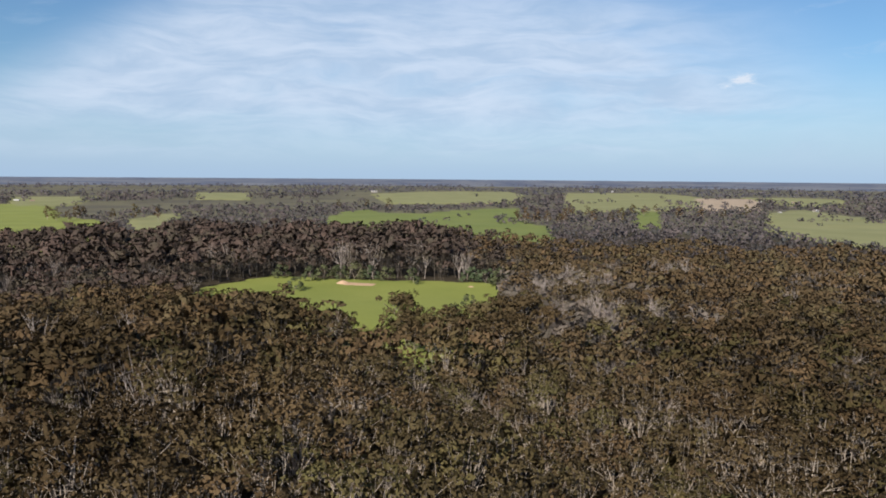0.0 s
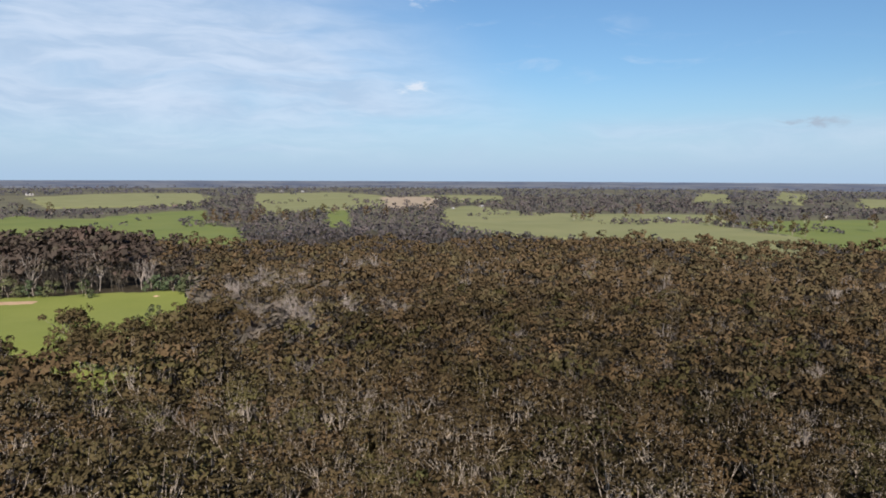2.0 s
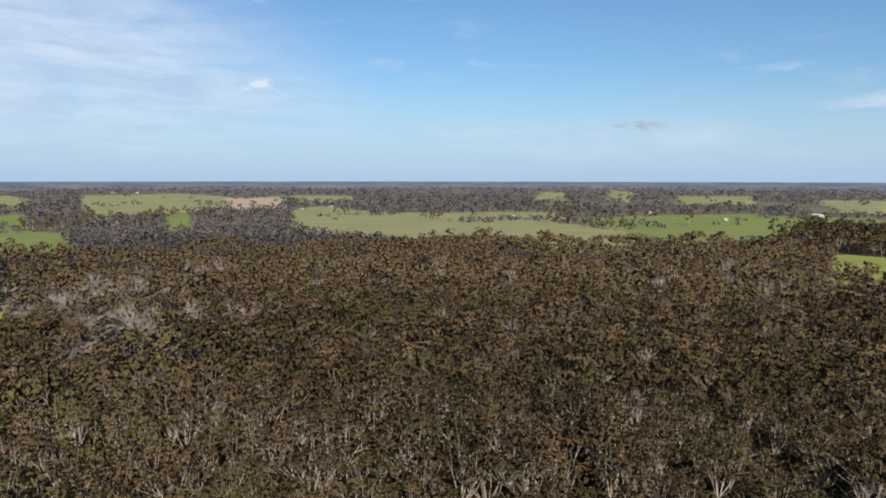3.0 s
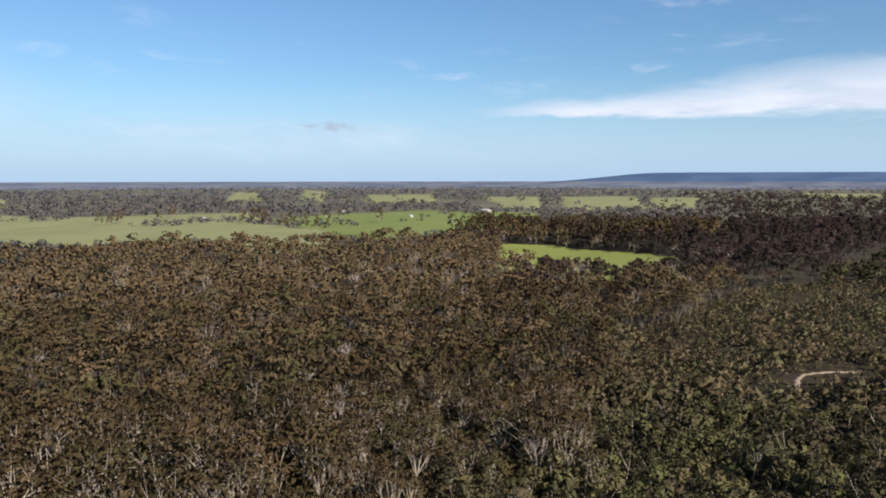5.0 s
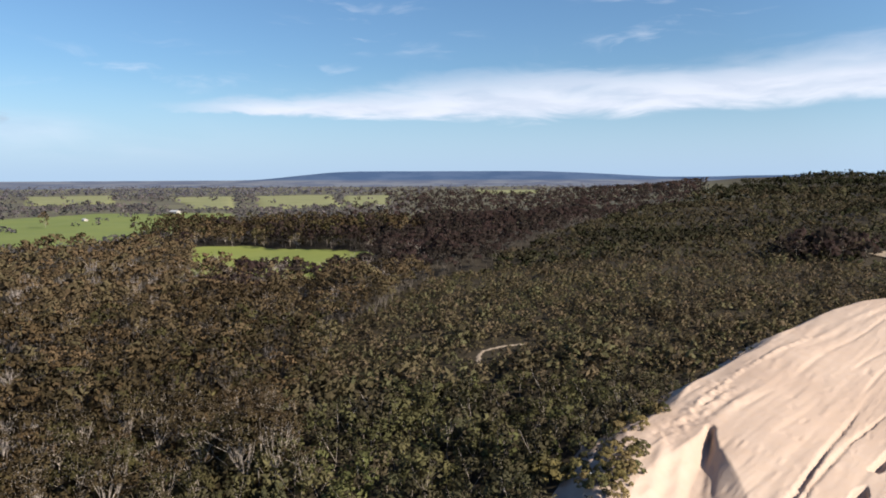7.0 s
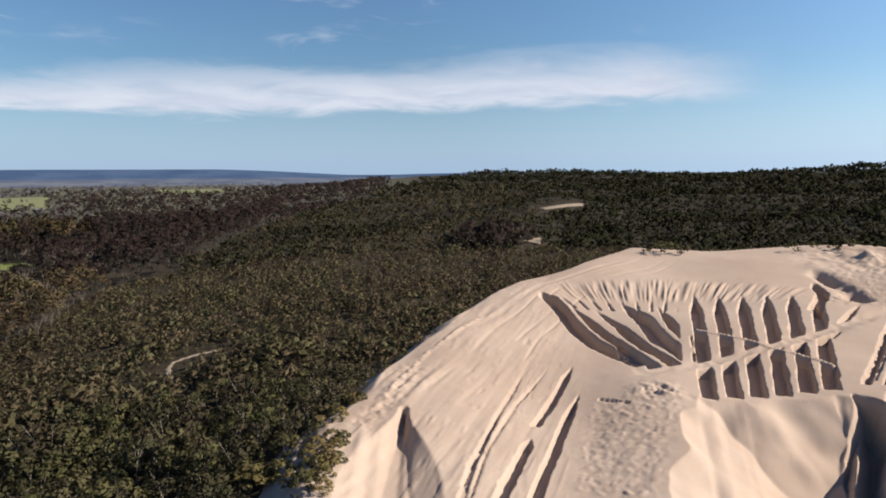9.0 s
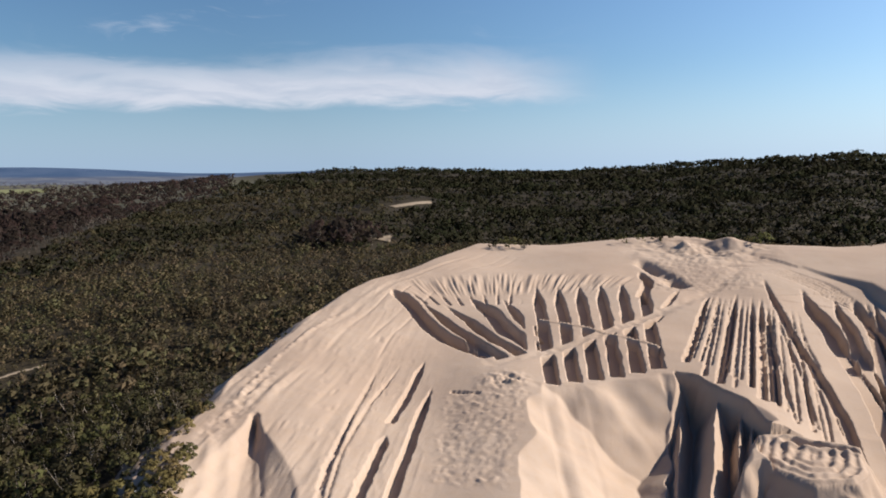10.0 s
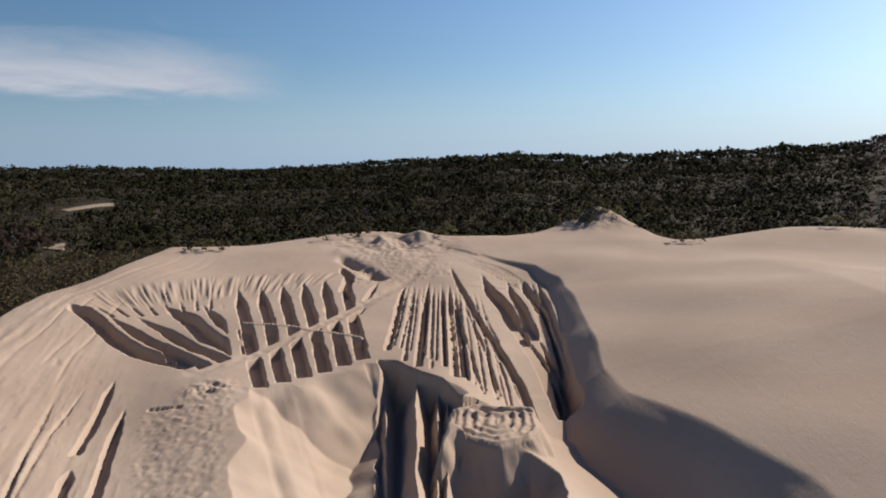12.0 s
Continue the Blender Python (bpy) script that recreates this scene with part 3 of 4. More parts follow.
def ground_height(x, y):
    z = land(x, y)
    out = sand_depth(x, y)
    beside = np.interp(np.hypot(x, y), SLOPE_D, SLOPE_Z) - 1.6 + np.minimum(out, 0) * .14
    close = step01(-40, -2, out)
    z = z + (beside - z) * close
    return np.where(out > 0, z - np.minimum(out * 1.2, 30), z)


az_all = np.concatenate([np.arange(-60, 185, 1.0), np.arange(185, 297, 4), [300.0]])
d_all = np.concatenate([[0.0], np.arange(20, 60, 10), np.arange(60, 380, 5), np.geomspace(380, 4850, 80)])
ground_v, ground_q = polar_sheet(az_all, d_all, ground_height)
tagged(new("ground", quads_mesh("ground", ground_v, ground_q, [LITTER], smooth=True)), "dark leaf-littered ground of forest and heath", "ground", kind="structure")


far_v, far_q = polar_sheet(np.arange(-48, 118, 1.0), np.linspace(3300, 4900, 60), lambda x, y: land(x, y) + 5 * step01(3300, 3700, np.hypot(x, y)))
tagged(new("distant_country", quads_mesh("distant_country", far_v, far_q, [DISTANCE], smooth=True)), "wooded plain and low skyline range with blue haze painted on", "backdrop", kind="structure")


def patch(name, poly, mat, label, lift=.25, cell=None, kind_name="pasture"):
    """A sheet draped over the ground inside a ragged outline."""
    px, py = [p[0] for p in poly], [p[1] for p in poly]
    size = max(max(px) - min(px), max(py) - min(py))
    cell = cell or max(size / 70, .5)
    xs, ys = np.arange(min(px) - cell, max(px) + 2 * cell, cell), np.arange(min(py) - cell, max(py) + 2 * cell, cell)
    x, y = np.meshgrid(xs, ys, indexing="ij")
    edge = near_line(x, y, poly + poly[:1])[0] * np.where(inside(x, y, poly), 1, -1) + cell * .8 * wave(x, y, cell * 7)
    v = np.stack([x, y, ground_height(x, y) + lift + np.minimum(edge, 0) * .4], -1).reshape(-1, 3)
    i = np.arange(x.size).reshape(x.shape)
    q = np.stack([i[:-1, :-1], i[1:, :-1], i[1:, 1:], i[:-1, 1:]], -1).reshape(-1, 4)
    q = q[(edge.ravel()[q] > -cell * 1.5).all(1)]
    keep = np.unique(q)
    index = np.zeros(len(v), int)
    index[keep] = np.arange(len(keep))
    return tagged(new(name, quads_mesh(name, v[keep], index[q], [mat], smooth=True)), label, kind_name, kind="structure")


FIELDS = []


def paddock(poly, mat, label, lift):
    FIELDS.append(poly)
    patch("pasture", poly, mat, label, lift)

paddock([(-133, 372), (-116, 399), (-104, 418), (-62, 410), (-28, 407), (18, 403), (38, 394), (28, 278), (14, 260), (3, 236), (-3, 222), (-14, 202), (-22, 204), (-33, 234), (-44, 241), (-59, 270), (-74, 288), (-87, 289), (-100, 272)], GRASS, "bright green forest paddock ringed by trees", 0.3)
paddock([(-880, 1282), (-765, 1336), (-544, 977), (-469, 907), (-438, 889), (-261, 525), (-318, 538), (-381, 553)], GRASS, "green farm paddock", 2.0)
paddock([(-426, 942), (-422, 1093), (-379, 1012), (-249, 584), (-252, 567), (-283, 627)], GRASS_DRY, "pale green farm paddock", 0.8)
paddock([(-167, 979), (-164, 1169), (-141, 1285), (-108, 1158), (-36, 1129), (69, 1305), (141, 1327), (110, 962), (132, 846), (93, 622), (74, 625), (46, 663), (36, 719), (-15, 778), (-76, 750), (-96, 683), (-118, 707)], GRASS_LUSH, "lush green farm paddock", 0.8)
paddock([(-218, 2153), (-49, 2460), (229, 2455), (243, 2131), (157, 1541), (-116, 1505)], GRASS_DRY, "pale green farm paddock", 2.0)
paddock([(420, 2375), (724, 2443), (771, 2086), (512, 1371), (402, 1250), (275, 1230), (212, 1107), (262, 1476)], GRASS_DRY, "pale green farm paddock", 2.0)
paddock([(369, 1332), (418, 1353), (264, 842), (232, 838)], GRASS_LUSH, "lush green clearing among farm trees", 0.8)
paddock([(697, 1938), (844, 1907), (763, 1686), (587, 1301), (494, 1322)], TRACK, "bare tan cleared ground", 2.0)
paddock([(870, 2042), (1000, 2003), (1099, 1920), (855, 1494), (758, 1518)], GRASS_DRY, "straw-coloured farm paddock", 2.0)
paddock([(559, 1200), (698, 1344), (650, 1098), (715, 977), (910, 867), (682, 619), (652, 497), (481, 358), (445, 373), (429, 421), (490, 530), (419, 573), (362, 658), (367, 765)], GRASS_DRY, "pale green farm paddock", 2.0)
paddock([(791, 719), (941, 719), (1128, 649), (1144, 489), (1159, 425), (791, 294), (717, 306), (703, 354), (609, 379), (553, 372), (609, 458)], GRASS_LUSH, "lush green farm paddock", 0.8)
paddock([(586, 250), (595, 202), (570, 178), (533, 129), (491, 80), (372, 62), (365, 66), (372, 90), (396, 116), (420, 143), (425, 180)], GRASS, "narrow green paddock behind the forest", 0.8)
paddock([(1000, 0), (1045, -32), (1039, -67), (830, -45), (800, 0)], GRASS, "pale green farm paddock", 0.8)
paddock([(987, 167), (1069, 106), (711, 70), (701, 118)], GRASS_DRY, "pale green farm paddock", 0.8)
paddock([(2700, 20), (2620, -200), (2250, -170), (2330, 20)], GRASS_DRY, "pale green farm paddock", 2.0)
paddock([(2017, 666), (2131, 474), (1400, 294), (1288, 414)], GRASS_DRY, "pale green farm paddock", 2.0)
paddock([(2034, 402), (2109, 291), (1450, 200), (1412, 279)], GRASS_DRY, "pale green farm paddock", 2.0)
paddock([(-1034, 1665), (-862, 1755), (-700, 1297), (-755, 1215)], GRASS_DRY, "pale green farm paddock", 2.0)
paddock([(-749, 2122), (-594, 2123), (-459, 1642), (-577, 1636)], GRASS_DRY, "pale green farm paddock", 2.0)
paddock([(1904, 873), (1985, 730), (1326, 487), (1304, 540)], GRASS_DRY, "pale green farm paddock", 2.0)
paddock([(1960, 1929), (1917, 1771), (1377, 1272), (1343, 1344)], GRASS_DRY, "pale green farm paddock", 2.0)
paddock([(1919, 1295), (2060, 1131), (1556, 854), (1434, 968)], GRASS_DRY, "pale green farm paddock", 2.0)
paddock([(2363, 1921), (2129, 1628), (1425, 1107), (1497, 1226)], GRASS_DRY, "pale green farm paddock", 2.0)

# ---- plants ----
rng = np.random.default_rng(11)


def tube(a, b, ra, rb, sides=4):
    """Four-sided faces of a tapered limb between two points."""
    a, b = np.array(a, float), np.array(b, float)
    w = (b - a) / (np.linalg.norm(b - a) + 1e-9)
    u = np.cross(w, (0, 0, 1) if abs(w[2]) < .9 else (1, 0, 0))
    u /= np.linalg.norm(u)
    t = np.cross(w, u)
    ang = np.arange(sides) * 2 * np.pi / sides
    ring = np.cos(ang)[:, None] * u + np.sin(ang)[:, None] * t
    v = np.concatenate([a + ring * ra, b + ring * rb])
    q = [(k, (k + 1) % sides, sides + (k + 1) % sides, sides + k) for k in range(sides)]
    return v, np.array(q), np.concatenate([ring, ring])


def sprays(rng, centres, radii, count, size, middle, flat=.65, wild=.42, lift=.2):
    """Leaf sprays, four-sided and ragged, over the upper shells of clumps."""
    k = rng.integers(0, len(centres), count)
    n = rng.normal(size=(count, 3))
    n[:, 2] = n[:, 2] * .8 + .35
    n /= np.linalg.norm(n, axis=1)[:, None]
    c = centres[k] + n * radii[k][:, None] * rng.uniform(.55, 1.05, (count, 1)) * np.array([1, 1, flat])
    face = n * 1.3 + rng.normal(size=(count, 3)) * wild
    face /= np.linalg.norm(face, axis=1)[:, None]
    u = np.cross(face, np.array([0, 0, 1]) + rng.normal(size=(count, 3)) * 1.2)
    u /= np.linalg.norm(u, axis=1)[:, None]
    t = np.cross(face, u)
    s = size * rng.uniform(.6, 1.35, (count, 1))
    v = np.stack([c + u * s * rng.uniform(.45, .8, (count, 1)), c + t * s * rng.uniform(.18, .42, (count, 1)),
                  c - u * s * rng.uniform(.45, .8, (count, 1)), c - t * s * rng.uniform(.18, .42, (count, 1))], 1).reshape(-1, 3)
    # leaves shade softly, as the mass of the crown does
    out = c - middle
    out /= np.linalg.norm(out, axis=1)[:, None] + 1e-6
    soft = n * .35 + out * .5 + face * .25 + np.array([0, 0, lift])
    soft /= np.linalg.norm(soft, axis=1)[:, None]
    return v, np.arange(count * 4).reshape(-1, 4), np.repeat(soft, 4, 0)


def grow(seed, height, spread, leaves, size, clumps=9, limbs=5, bare=.45, thick=.02, deep=.32, wild=.42, flat=.65, lift=.2):
    """One plant: wood (verts, quads) and leaves (verts, quads)."""
    r = np.random.default_rng(seed)
    wood_v, wood_q, wood_n, base = [], [], [], 0

    def limb(a, b, ra, rb):
        nonlocal base
        v, q, n = tube(a, b, ra, rb)
        wood_v.append(v)
        wood_n.append(n)
        wood_q.append(q + base)
        base += len(v)

    fork = np.array([r.normal() * .05 * height, r.normal() * .05 * height, height * bare])
    if limbs:
        limb((0, 0, -.6), fork, thick * height, thick * .8 * height)
    centres, radii = [], []
    for k in range(limbs):
        a = k * 2 * np.pi / limbs + r.uniform(-.4, .4)
        reach = spread * (.85 if k % 3 else .35)
        tip = np.array([np.cos(a) * reach, np.sin(a) * reach, height * (r.uniform(.86, 1.02) - .10 * reach / spread)])
        elbow = fork + (tip - fork) * .5 + np.array([0, 0, -.03 * height]) + r.normal(size=3) * .025 * height
        limb(fork, elbow, thick * .6 * height, thick * .42 * height)
        limb(elbow, tip, thick * .42 * height, thick * .14 * height)
        for _ in range(2):
            limb(elbow, elbow + (tip - elbow) * .7 + r.normal(size=3) * .07 * height, thick * .3 * height, thick * .1 * height)
    for k in range(clumps):
        a, up = k * 2.4 + r.uniform(-.5, .5), np.arcsin(np.clip((k + .5) / clumps + r.uniform(-.12, .12), 0, 1))
        out = spread * r.uniform(.75, 1.05) * np.cos(up)
        c = np.array([np.cos(a) * out, np.sin(a) * out, height * (1 - deep + (deep - .07) * np.sin(up)) + r.normal() * .02 * height])
        centres.append(c)
        radii.append(spread * r.uniform(.26, .46) * (9 / max(clumps, 7)) ** .35)
    none = (np.zeros((0, 3)), np.zeros((0, 4), int), np.zeros((0, 3)))
    wood = (np.concatenate(wood_v), np.concatenate(wood_q), np.concatenate(wood_n)) if wood_v else none
    middle = np.array([0, 0, height * (1 - .8 * deep)])
    leaf = sprays(r, np.array(centres), np.array(radii), leaves, size, middle, flat, wild, lift) if leaves else none
    return wood, leaf


def gum(seed, height, spread, limbs, twigs, leaves, size, bare=.36, thick=.0085, clump=1.2, flat=.72, wild=.8, droop=.24, sides=3, lift=.3):
    """One eucalypt: bare pale limbs fan up from a fork and end in loose clumps of leaves."""
    r = np.random.default_rng(seed)
    wood_v, wood_q, wood_n, base = [], [], [], 0

    def limb(a, b, ra, rb):
        nonlocal base
        v, q, n = tube(a, b, ra * height, rb * height, sides)
        wood_v.append(v)
        wood_n.append(n)
        wood_q.append(q + base)
        base += len(v)

    fork = np.array([r.normal() * .04 * height, r.normal() * .04 * height, height * bare])
    limb((0, 0, -.6), fork, thick, thick * .85)
    centres = []
    for k in range(limbs):
        a = k * 2.4 + r.uniform(-.5, .5)
        reach = spread * ((k + .6) / limbs) ** .5 * r.uniform(.75, 1.1)
        tip = np.array([np.cos(a) * reach, np.sin(a) * reach, height * (1 - droop * (reach / spread) ** 2 + r.uniform(-.10, .02))])
        start = fork * r.uniform(.75, 1.1)
        elbow = start + (tip - start) * np.array([.62, .62, .48]) + r.normal(size=3) * .03 * height
        limb(start, elbow, thick * .62, thick * .42)
        limb(elbow, tip, thick * .42, thick * .16)
        centres.append(tip)
        for _ in range(twigs):
            end = elbow + (tip - elbow) * r.uniform(.5, 1.1) + r.normal(size=3) * np.array([.11, .11, .06]) * height
            limb(elbow + (tip - elbow) * r.uniform(0, .5), end, thick * .3, thick * .12)
            centres.append(end)
    centres = np.array(centres)
    radii = clump * r.uniform(.65, 1.25, len(centres))
    middle = np.array([0, 0, height * (1 - 1.8 * droop)])
    return (np.concatenate(wood_v), np.concatenate(wood_q), np.concatenate(wood_n)), sprays(r, centres, radii, leaves, size, middle, flat, wild, lift)


def scatter(d0, d1, az0, az1, spacing, rate=0.0):
    """Uneven places, denser near the eye: the spacing is at least spacing, and rate times the distance."""
    xs, ys, d = [], [], d0
    while d < d1:
        s = max(spacing, rate * d)
        n = int(d * radians(az1 - az0) / s)
        a = np.radians(az0) + (np.arange(n) + rng.uniform(-.5, .5, n) + rng.uniform()) * s / d
        r = d + rng.uniform(-.5, .5, n) * s
        xs.append(r * np.sin(a))
        ys.append(r * np.cos(a))
        d += s
    return np.concatenate(xs), np.concatenate(ys)


def stand(name, label, category, plants, x, y, scale, materials, sink=0.0):
    """Many plants as one mesh. plants: list of (wood, leaf)."""
    z = ground_height(x, y) - sink
    turn, pick = rng.uniform(0, 2 * np.pi, len(x)), rng.integers(0, len(plants), len(x))
    all_v, all_q, all_m, all_n, all_t, base = [], [], [], [], [], 0
    tone = rng.uniform(0, 1, len(x))
    for k, (wood, leaf) in enumerate(plants):
        m = pick == k
        c, s = np.cos(turn[m])[:, None], np.sin(turn[m])[:, None]
        for mat, (v, q, w) in enumerate((wood, leaf)):
            if not len(v) or not m.any():
                continue
            f, n = scale[m][:, None], m.sum()
            px = (v[:, 0] * c - v[:, 1] * s) * f + x[m][:, None]
            py = (v[:, 0] * s + v[:, 1] * c) * f + y[m][:, None]
            pz = v[:, 2] * f + z[m][:, None]
            all_v.append(np.stack([px, py, pz], -1).reshape(-1, 3))
            all_q.append((q[None] + (np.arange(n) * len(v))[:, None, None] + base).reshape(-1, 4))
            all_n.append(np.stack([w[:, 0] * c - w[:, 1] * s, w[:, 0] * s + w[:, 1] * c, w[:, 2] + 0 * c], -1).reshape(-1, 3))
            all_t.append(np.repeat(tone[m], len(v)))
            all_m.append(np.full(n * len(q), mat))
            base += n * len(v)
    me = quads_mesh(name, np.concatenate(all_v), np.concatenate(all_q), materials, np.concatenate(all_m), normals=np.concatenate(all_n), tone=np.concatenate(all_t))
    return tagged(new(name, me), label, category, kind="stuff")


def single(name, label, category, group, plant, materials, m, shared):
    """One plant as a thing: trunk and crown, on shared meshes."""
    key = id(plant[0][0])
    if key not in shared:
        ob = new(name)
        for part_name, (v, q, w), mat in zip(("trunk", "crown"), plant, materials):
            if len(v):
                new(part_name, quads_mesh(part_name, v, q, [mat], normals=w, tone=np.full(len(v), len(shared) * .382 % 1))).parent = ob
        tagged(ob, label, category, group)
        ob.matrix_world = m
        shared[key] = ob
        return ob
    ob = copy_thing(shared[key], m)
    ob.scale = m.to_scale()
    return ob


TRAIL = [(188.0, 1.0), (195.0, 1.0), (198.0, 0.0), (200.0, -5.0), (200.0, -9.0), (200.0, -12.0)]
CLEARINGS = [[(426, -244), (428, -280), (421, -275), (419, -244)], [(306, -166), (307, -176), (298, -170)]]
OPENINGS = [[(430, -240), (434, -286), (400, -262), (392, -230)], [(308, -163), (309, -179), (290, -170), (284, -152)]]
HEATH_X, HEATH_Y = [0, 60, 111, 233, 265, 419, 648, 900, 1500, 5000], [80, 70, 45, 52, 34, -28, -100, -280, -700, -1200]


def zones(x, y, margin=4.0):
    """Where forest and heath stand: two masks."""
    az = np.degrees(np.arctan2(x, y))
    az = np.where(az < -120, az + 360, az)
    free = ~inside(x, y, SAND_EDGE)
    if margin:
        free &= near_line(x, y, SAND_EDGE + SAND_EDGE[:1])[0] > margin * .3
    lone = ((rough(x, y, 110, 71, 2) > .66) | (LATTICE[(x * 7.3).astype(int) % 256, (y * 5.9).astype(int) % 256] > .96)) & (np.hypot(x, y) > 900)
    for poly in FIELDS:
        free &= ~inside(x, y, poly) | lone
    for poly in OPENINGS:
        free &= ~inside(x, y, poly)
    free &= near_line(x, y, TRAIL)[0] > 1.1
    heath = (y < np.interp(x, HEATH_X, HEATH_Y) + 10 * wave(x, y, 70, 3) + 5 * wave(x, y, 23, 5)) & (x > -80)
    return free & ~heath, free & heath


def pick(mask, *arrays):
    return [a[mask] for a in arrays]


EUC_NEAR = [gum(20 + k, 14.0, 3.9 + .7 * (k % 3), 8 + k % 3, 2, 540 - 80 * (k % 3), .62, .26 + .03 * (k % 4), .0098, 1.6, .50, .7, .22 + .05 * (k % 4), lift=.3) for k in range(9)]
EUC_MID = [gum(40 + k, 14.0, 4.1 + .7 * (k % 3), 7, 1, 176 - 16 * (k % 3), 1.02, .24, .0074, 1.9, .50, .6, .24 + .05 * (k % 4), lift=.45) for k in range(9)]
EUC_FAR = [gum(60 + k, 14.0, 4.3 + .6 * (k % 3), 4, 0, 38, 2.0, .30, .0050, 2.5, .50, .5, .28, lift=.6) for k in range(8)]
EUC_EAST = [(tuple(a.copy() for a in wood), leaf) for wood, leaf in EUC_NEAR]
UNDER = [grow(130 + k, 4.0, 2.4, 13, 1.8, 5, 0, deep=.75, wild=.3, flat=.5, lift=.6) for k in range(4)]
WOOD_FAR = [grow(80 + k, 12.0, 6.5, 15, 4.4, 7, 0, deep=.6, wild=.5, flat=.7, lift=.4) for k in range(8)]
WOOD_TALL = [gum(85 + k, 20.0, 5.0, 5, 0, 80, 1.9, .14, .0060, 2.7, 1.0, droop=.72, lift=.1) for k in range(5)]
DEAD_TREE = [gum(90 + k, 13.5, 3.8, 8, 3, 6, .8, .28, .0100, 1.2) for k in range(5)]
SHRUB_NEAR = [grow(100 + k, 2.7 + .6 * (k % 3), 1.6, 200, .35, 7, 2, .2, .010, .80, .8, .9, .25) for k in range(6)]
SHRUB_MID = [grow(120 + k, 2.8, 1.9, 34, .86, 6, 0, deep=.80, wild=.7, flat=.9, lift=.3) for k in range(8)]
SCRUB_FAR = [grow(140 + k, 6.6, 4.8, 28, 2.2, 9, 0, deep=.55, wild=.22, flat=.6, lift=1.3) for k in range(8)]
BIG_EUC = [gum(160 + k, 18, 7.4, 14, 3, 1900, .95, .22, .0085, 2.2, droop=.46, lift=.1) for k in range(3)]
BELT_EUC = [gum(165 + k, 21, 5.0, 9, 1, 230, 1.7, .20, .0070, 2.0, .9, droop=.66, lift=.1) for k in range(4)]
BELT_BACK = [(tuple(a.copy() for a in wood), leaf) for wood, leaf in BELT_EUC]
BUSH = [grow(170 + k, 6.5, 3.5, 420, .7, 9, 2, .15, .012, .85, .6, .9, .25) for k in range(3)]
YELLOW = [grow(174 + k, 7.5, 3.0, 420, .6, 9, 2, .15, .012, .8, .6, .8, .3) for k in range(2)]
DUNE_BUSH = [grow(184 + k, 1.5, 1.2, 620, .25, 16, 0, deep=.92, wild=.4, flat=.8, lift=.6) for k in range(4)]
TUFT = [grow(180 + k, 1.4, 1.15, 100, .30, 8, 0, deep=.8, lift=.7) for k in range(3)]


def at(x, y, size=1.0, turn=0.0, on=ground_height):
    return pose(x, y, float(on(np.array([x]), np.array([y]))[0]), 0, 0, turn) @ Matrix.Diagonal((size, size, size, 1))


# forest
x, y = scatter(96, 720, -42, 100, 6.3, 1 / 62)
forest_mask, heath_mask = zones(x, y)
FOREST_AZ, FOREST_D = [-42, -5, 3, 10, 30, 36, 58, 66, 74], [640, 620, 600, 545, 550, 600, 600, 640, 740]
far_edge = np.interp(np.degrees(np.arctan2(x, y)), FOREST_AZ, FOREST_D) + 22 * wave(x, y, 90, 9)
beyond_edge = forest_mask & (np.hypot(x, y) > far_edge)
low_x, low_y = pick(beyond_edge, x, y)
forest_mask &= ~beyond_edge
x, y = pick(forest_mask & (rough(x, y, 17, 61, 2) < .62 + .5 * rng.uniform(size=len(x))), x, y)
d = np.hypot(x, y)
order = np.argsort(d)
x, y, d = x[order], y[order], d[order]
edge = np.interp(x, HEATH_X, HEATH_Y) + 10 * wave(x, y, 70, 3) + 5 * wave(x, y, 23, 5)
size = rng.uniform(.72, 1.18, len(x)) * (1 + .16 * wave(x, y, 75, 2)) * (.85 + .15 * step01(0, 45, y - edge))
west = step01(30, -60, x) * step01(330, 200, d)
thin = rng.uniform(size=len(x)) > .42 * west
x, y, d, edge, size = pick(thin, x, y, d, edge, size * (1 + .42 * west))
size = size * (1 + .6 * step01(40, 0, x) * step01(396, 410, d) * step01(640, 540, d))
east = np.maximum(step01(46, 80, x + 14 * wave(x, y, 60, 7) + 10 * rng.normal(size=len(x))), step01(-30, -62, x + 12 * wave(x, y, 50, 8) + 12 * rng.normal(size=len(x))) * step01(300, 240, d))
shared = {}
FIRST = 240
spot = ground_height(x[:FIRST], y[:FIRST])
for k in range(FIRST):
    m = pose(x[k], y[k], spot[k], 0, 0, rng.uniform(0, 360)) @ Matrix.Diagonal((size[k], size[k], size[k], 1))
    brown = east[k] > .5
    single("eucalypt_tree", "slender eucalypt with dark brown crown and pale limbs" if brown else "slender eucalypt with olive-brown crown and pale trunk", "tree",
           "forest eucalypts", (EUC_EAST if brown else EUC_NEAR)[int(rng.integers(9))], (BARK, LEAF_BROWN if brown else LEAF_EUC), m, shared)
rest = np.arange(len(x)) >= FIRST
grove = .8 * np.exp(-((x - 58) ** 2 + (y - 262) ** 2) / 26 ** 2) + .7 * np.exp(-((x - 52) ** 2 + (y - 340) ** 2) / 28 ** 2) + .6 * np.exp(-((x - 133) ** 2 + (y - 397) ** 2) / 18 ** 2)
dead = rest & (rng.uniform(size=len(x)) < .10 * step01(60, 140, y - edge + 60) + grove) & (d < 440)
rest &= rng.uniform(size=len(x)) > .55 * np.minimum(grove, 1)
near, mid, far = rest & (d < 172) & ~dead, rest & (d >= 172) & (d < 325) & ~dead, rest & (d >= 325) & ~dead
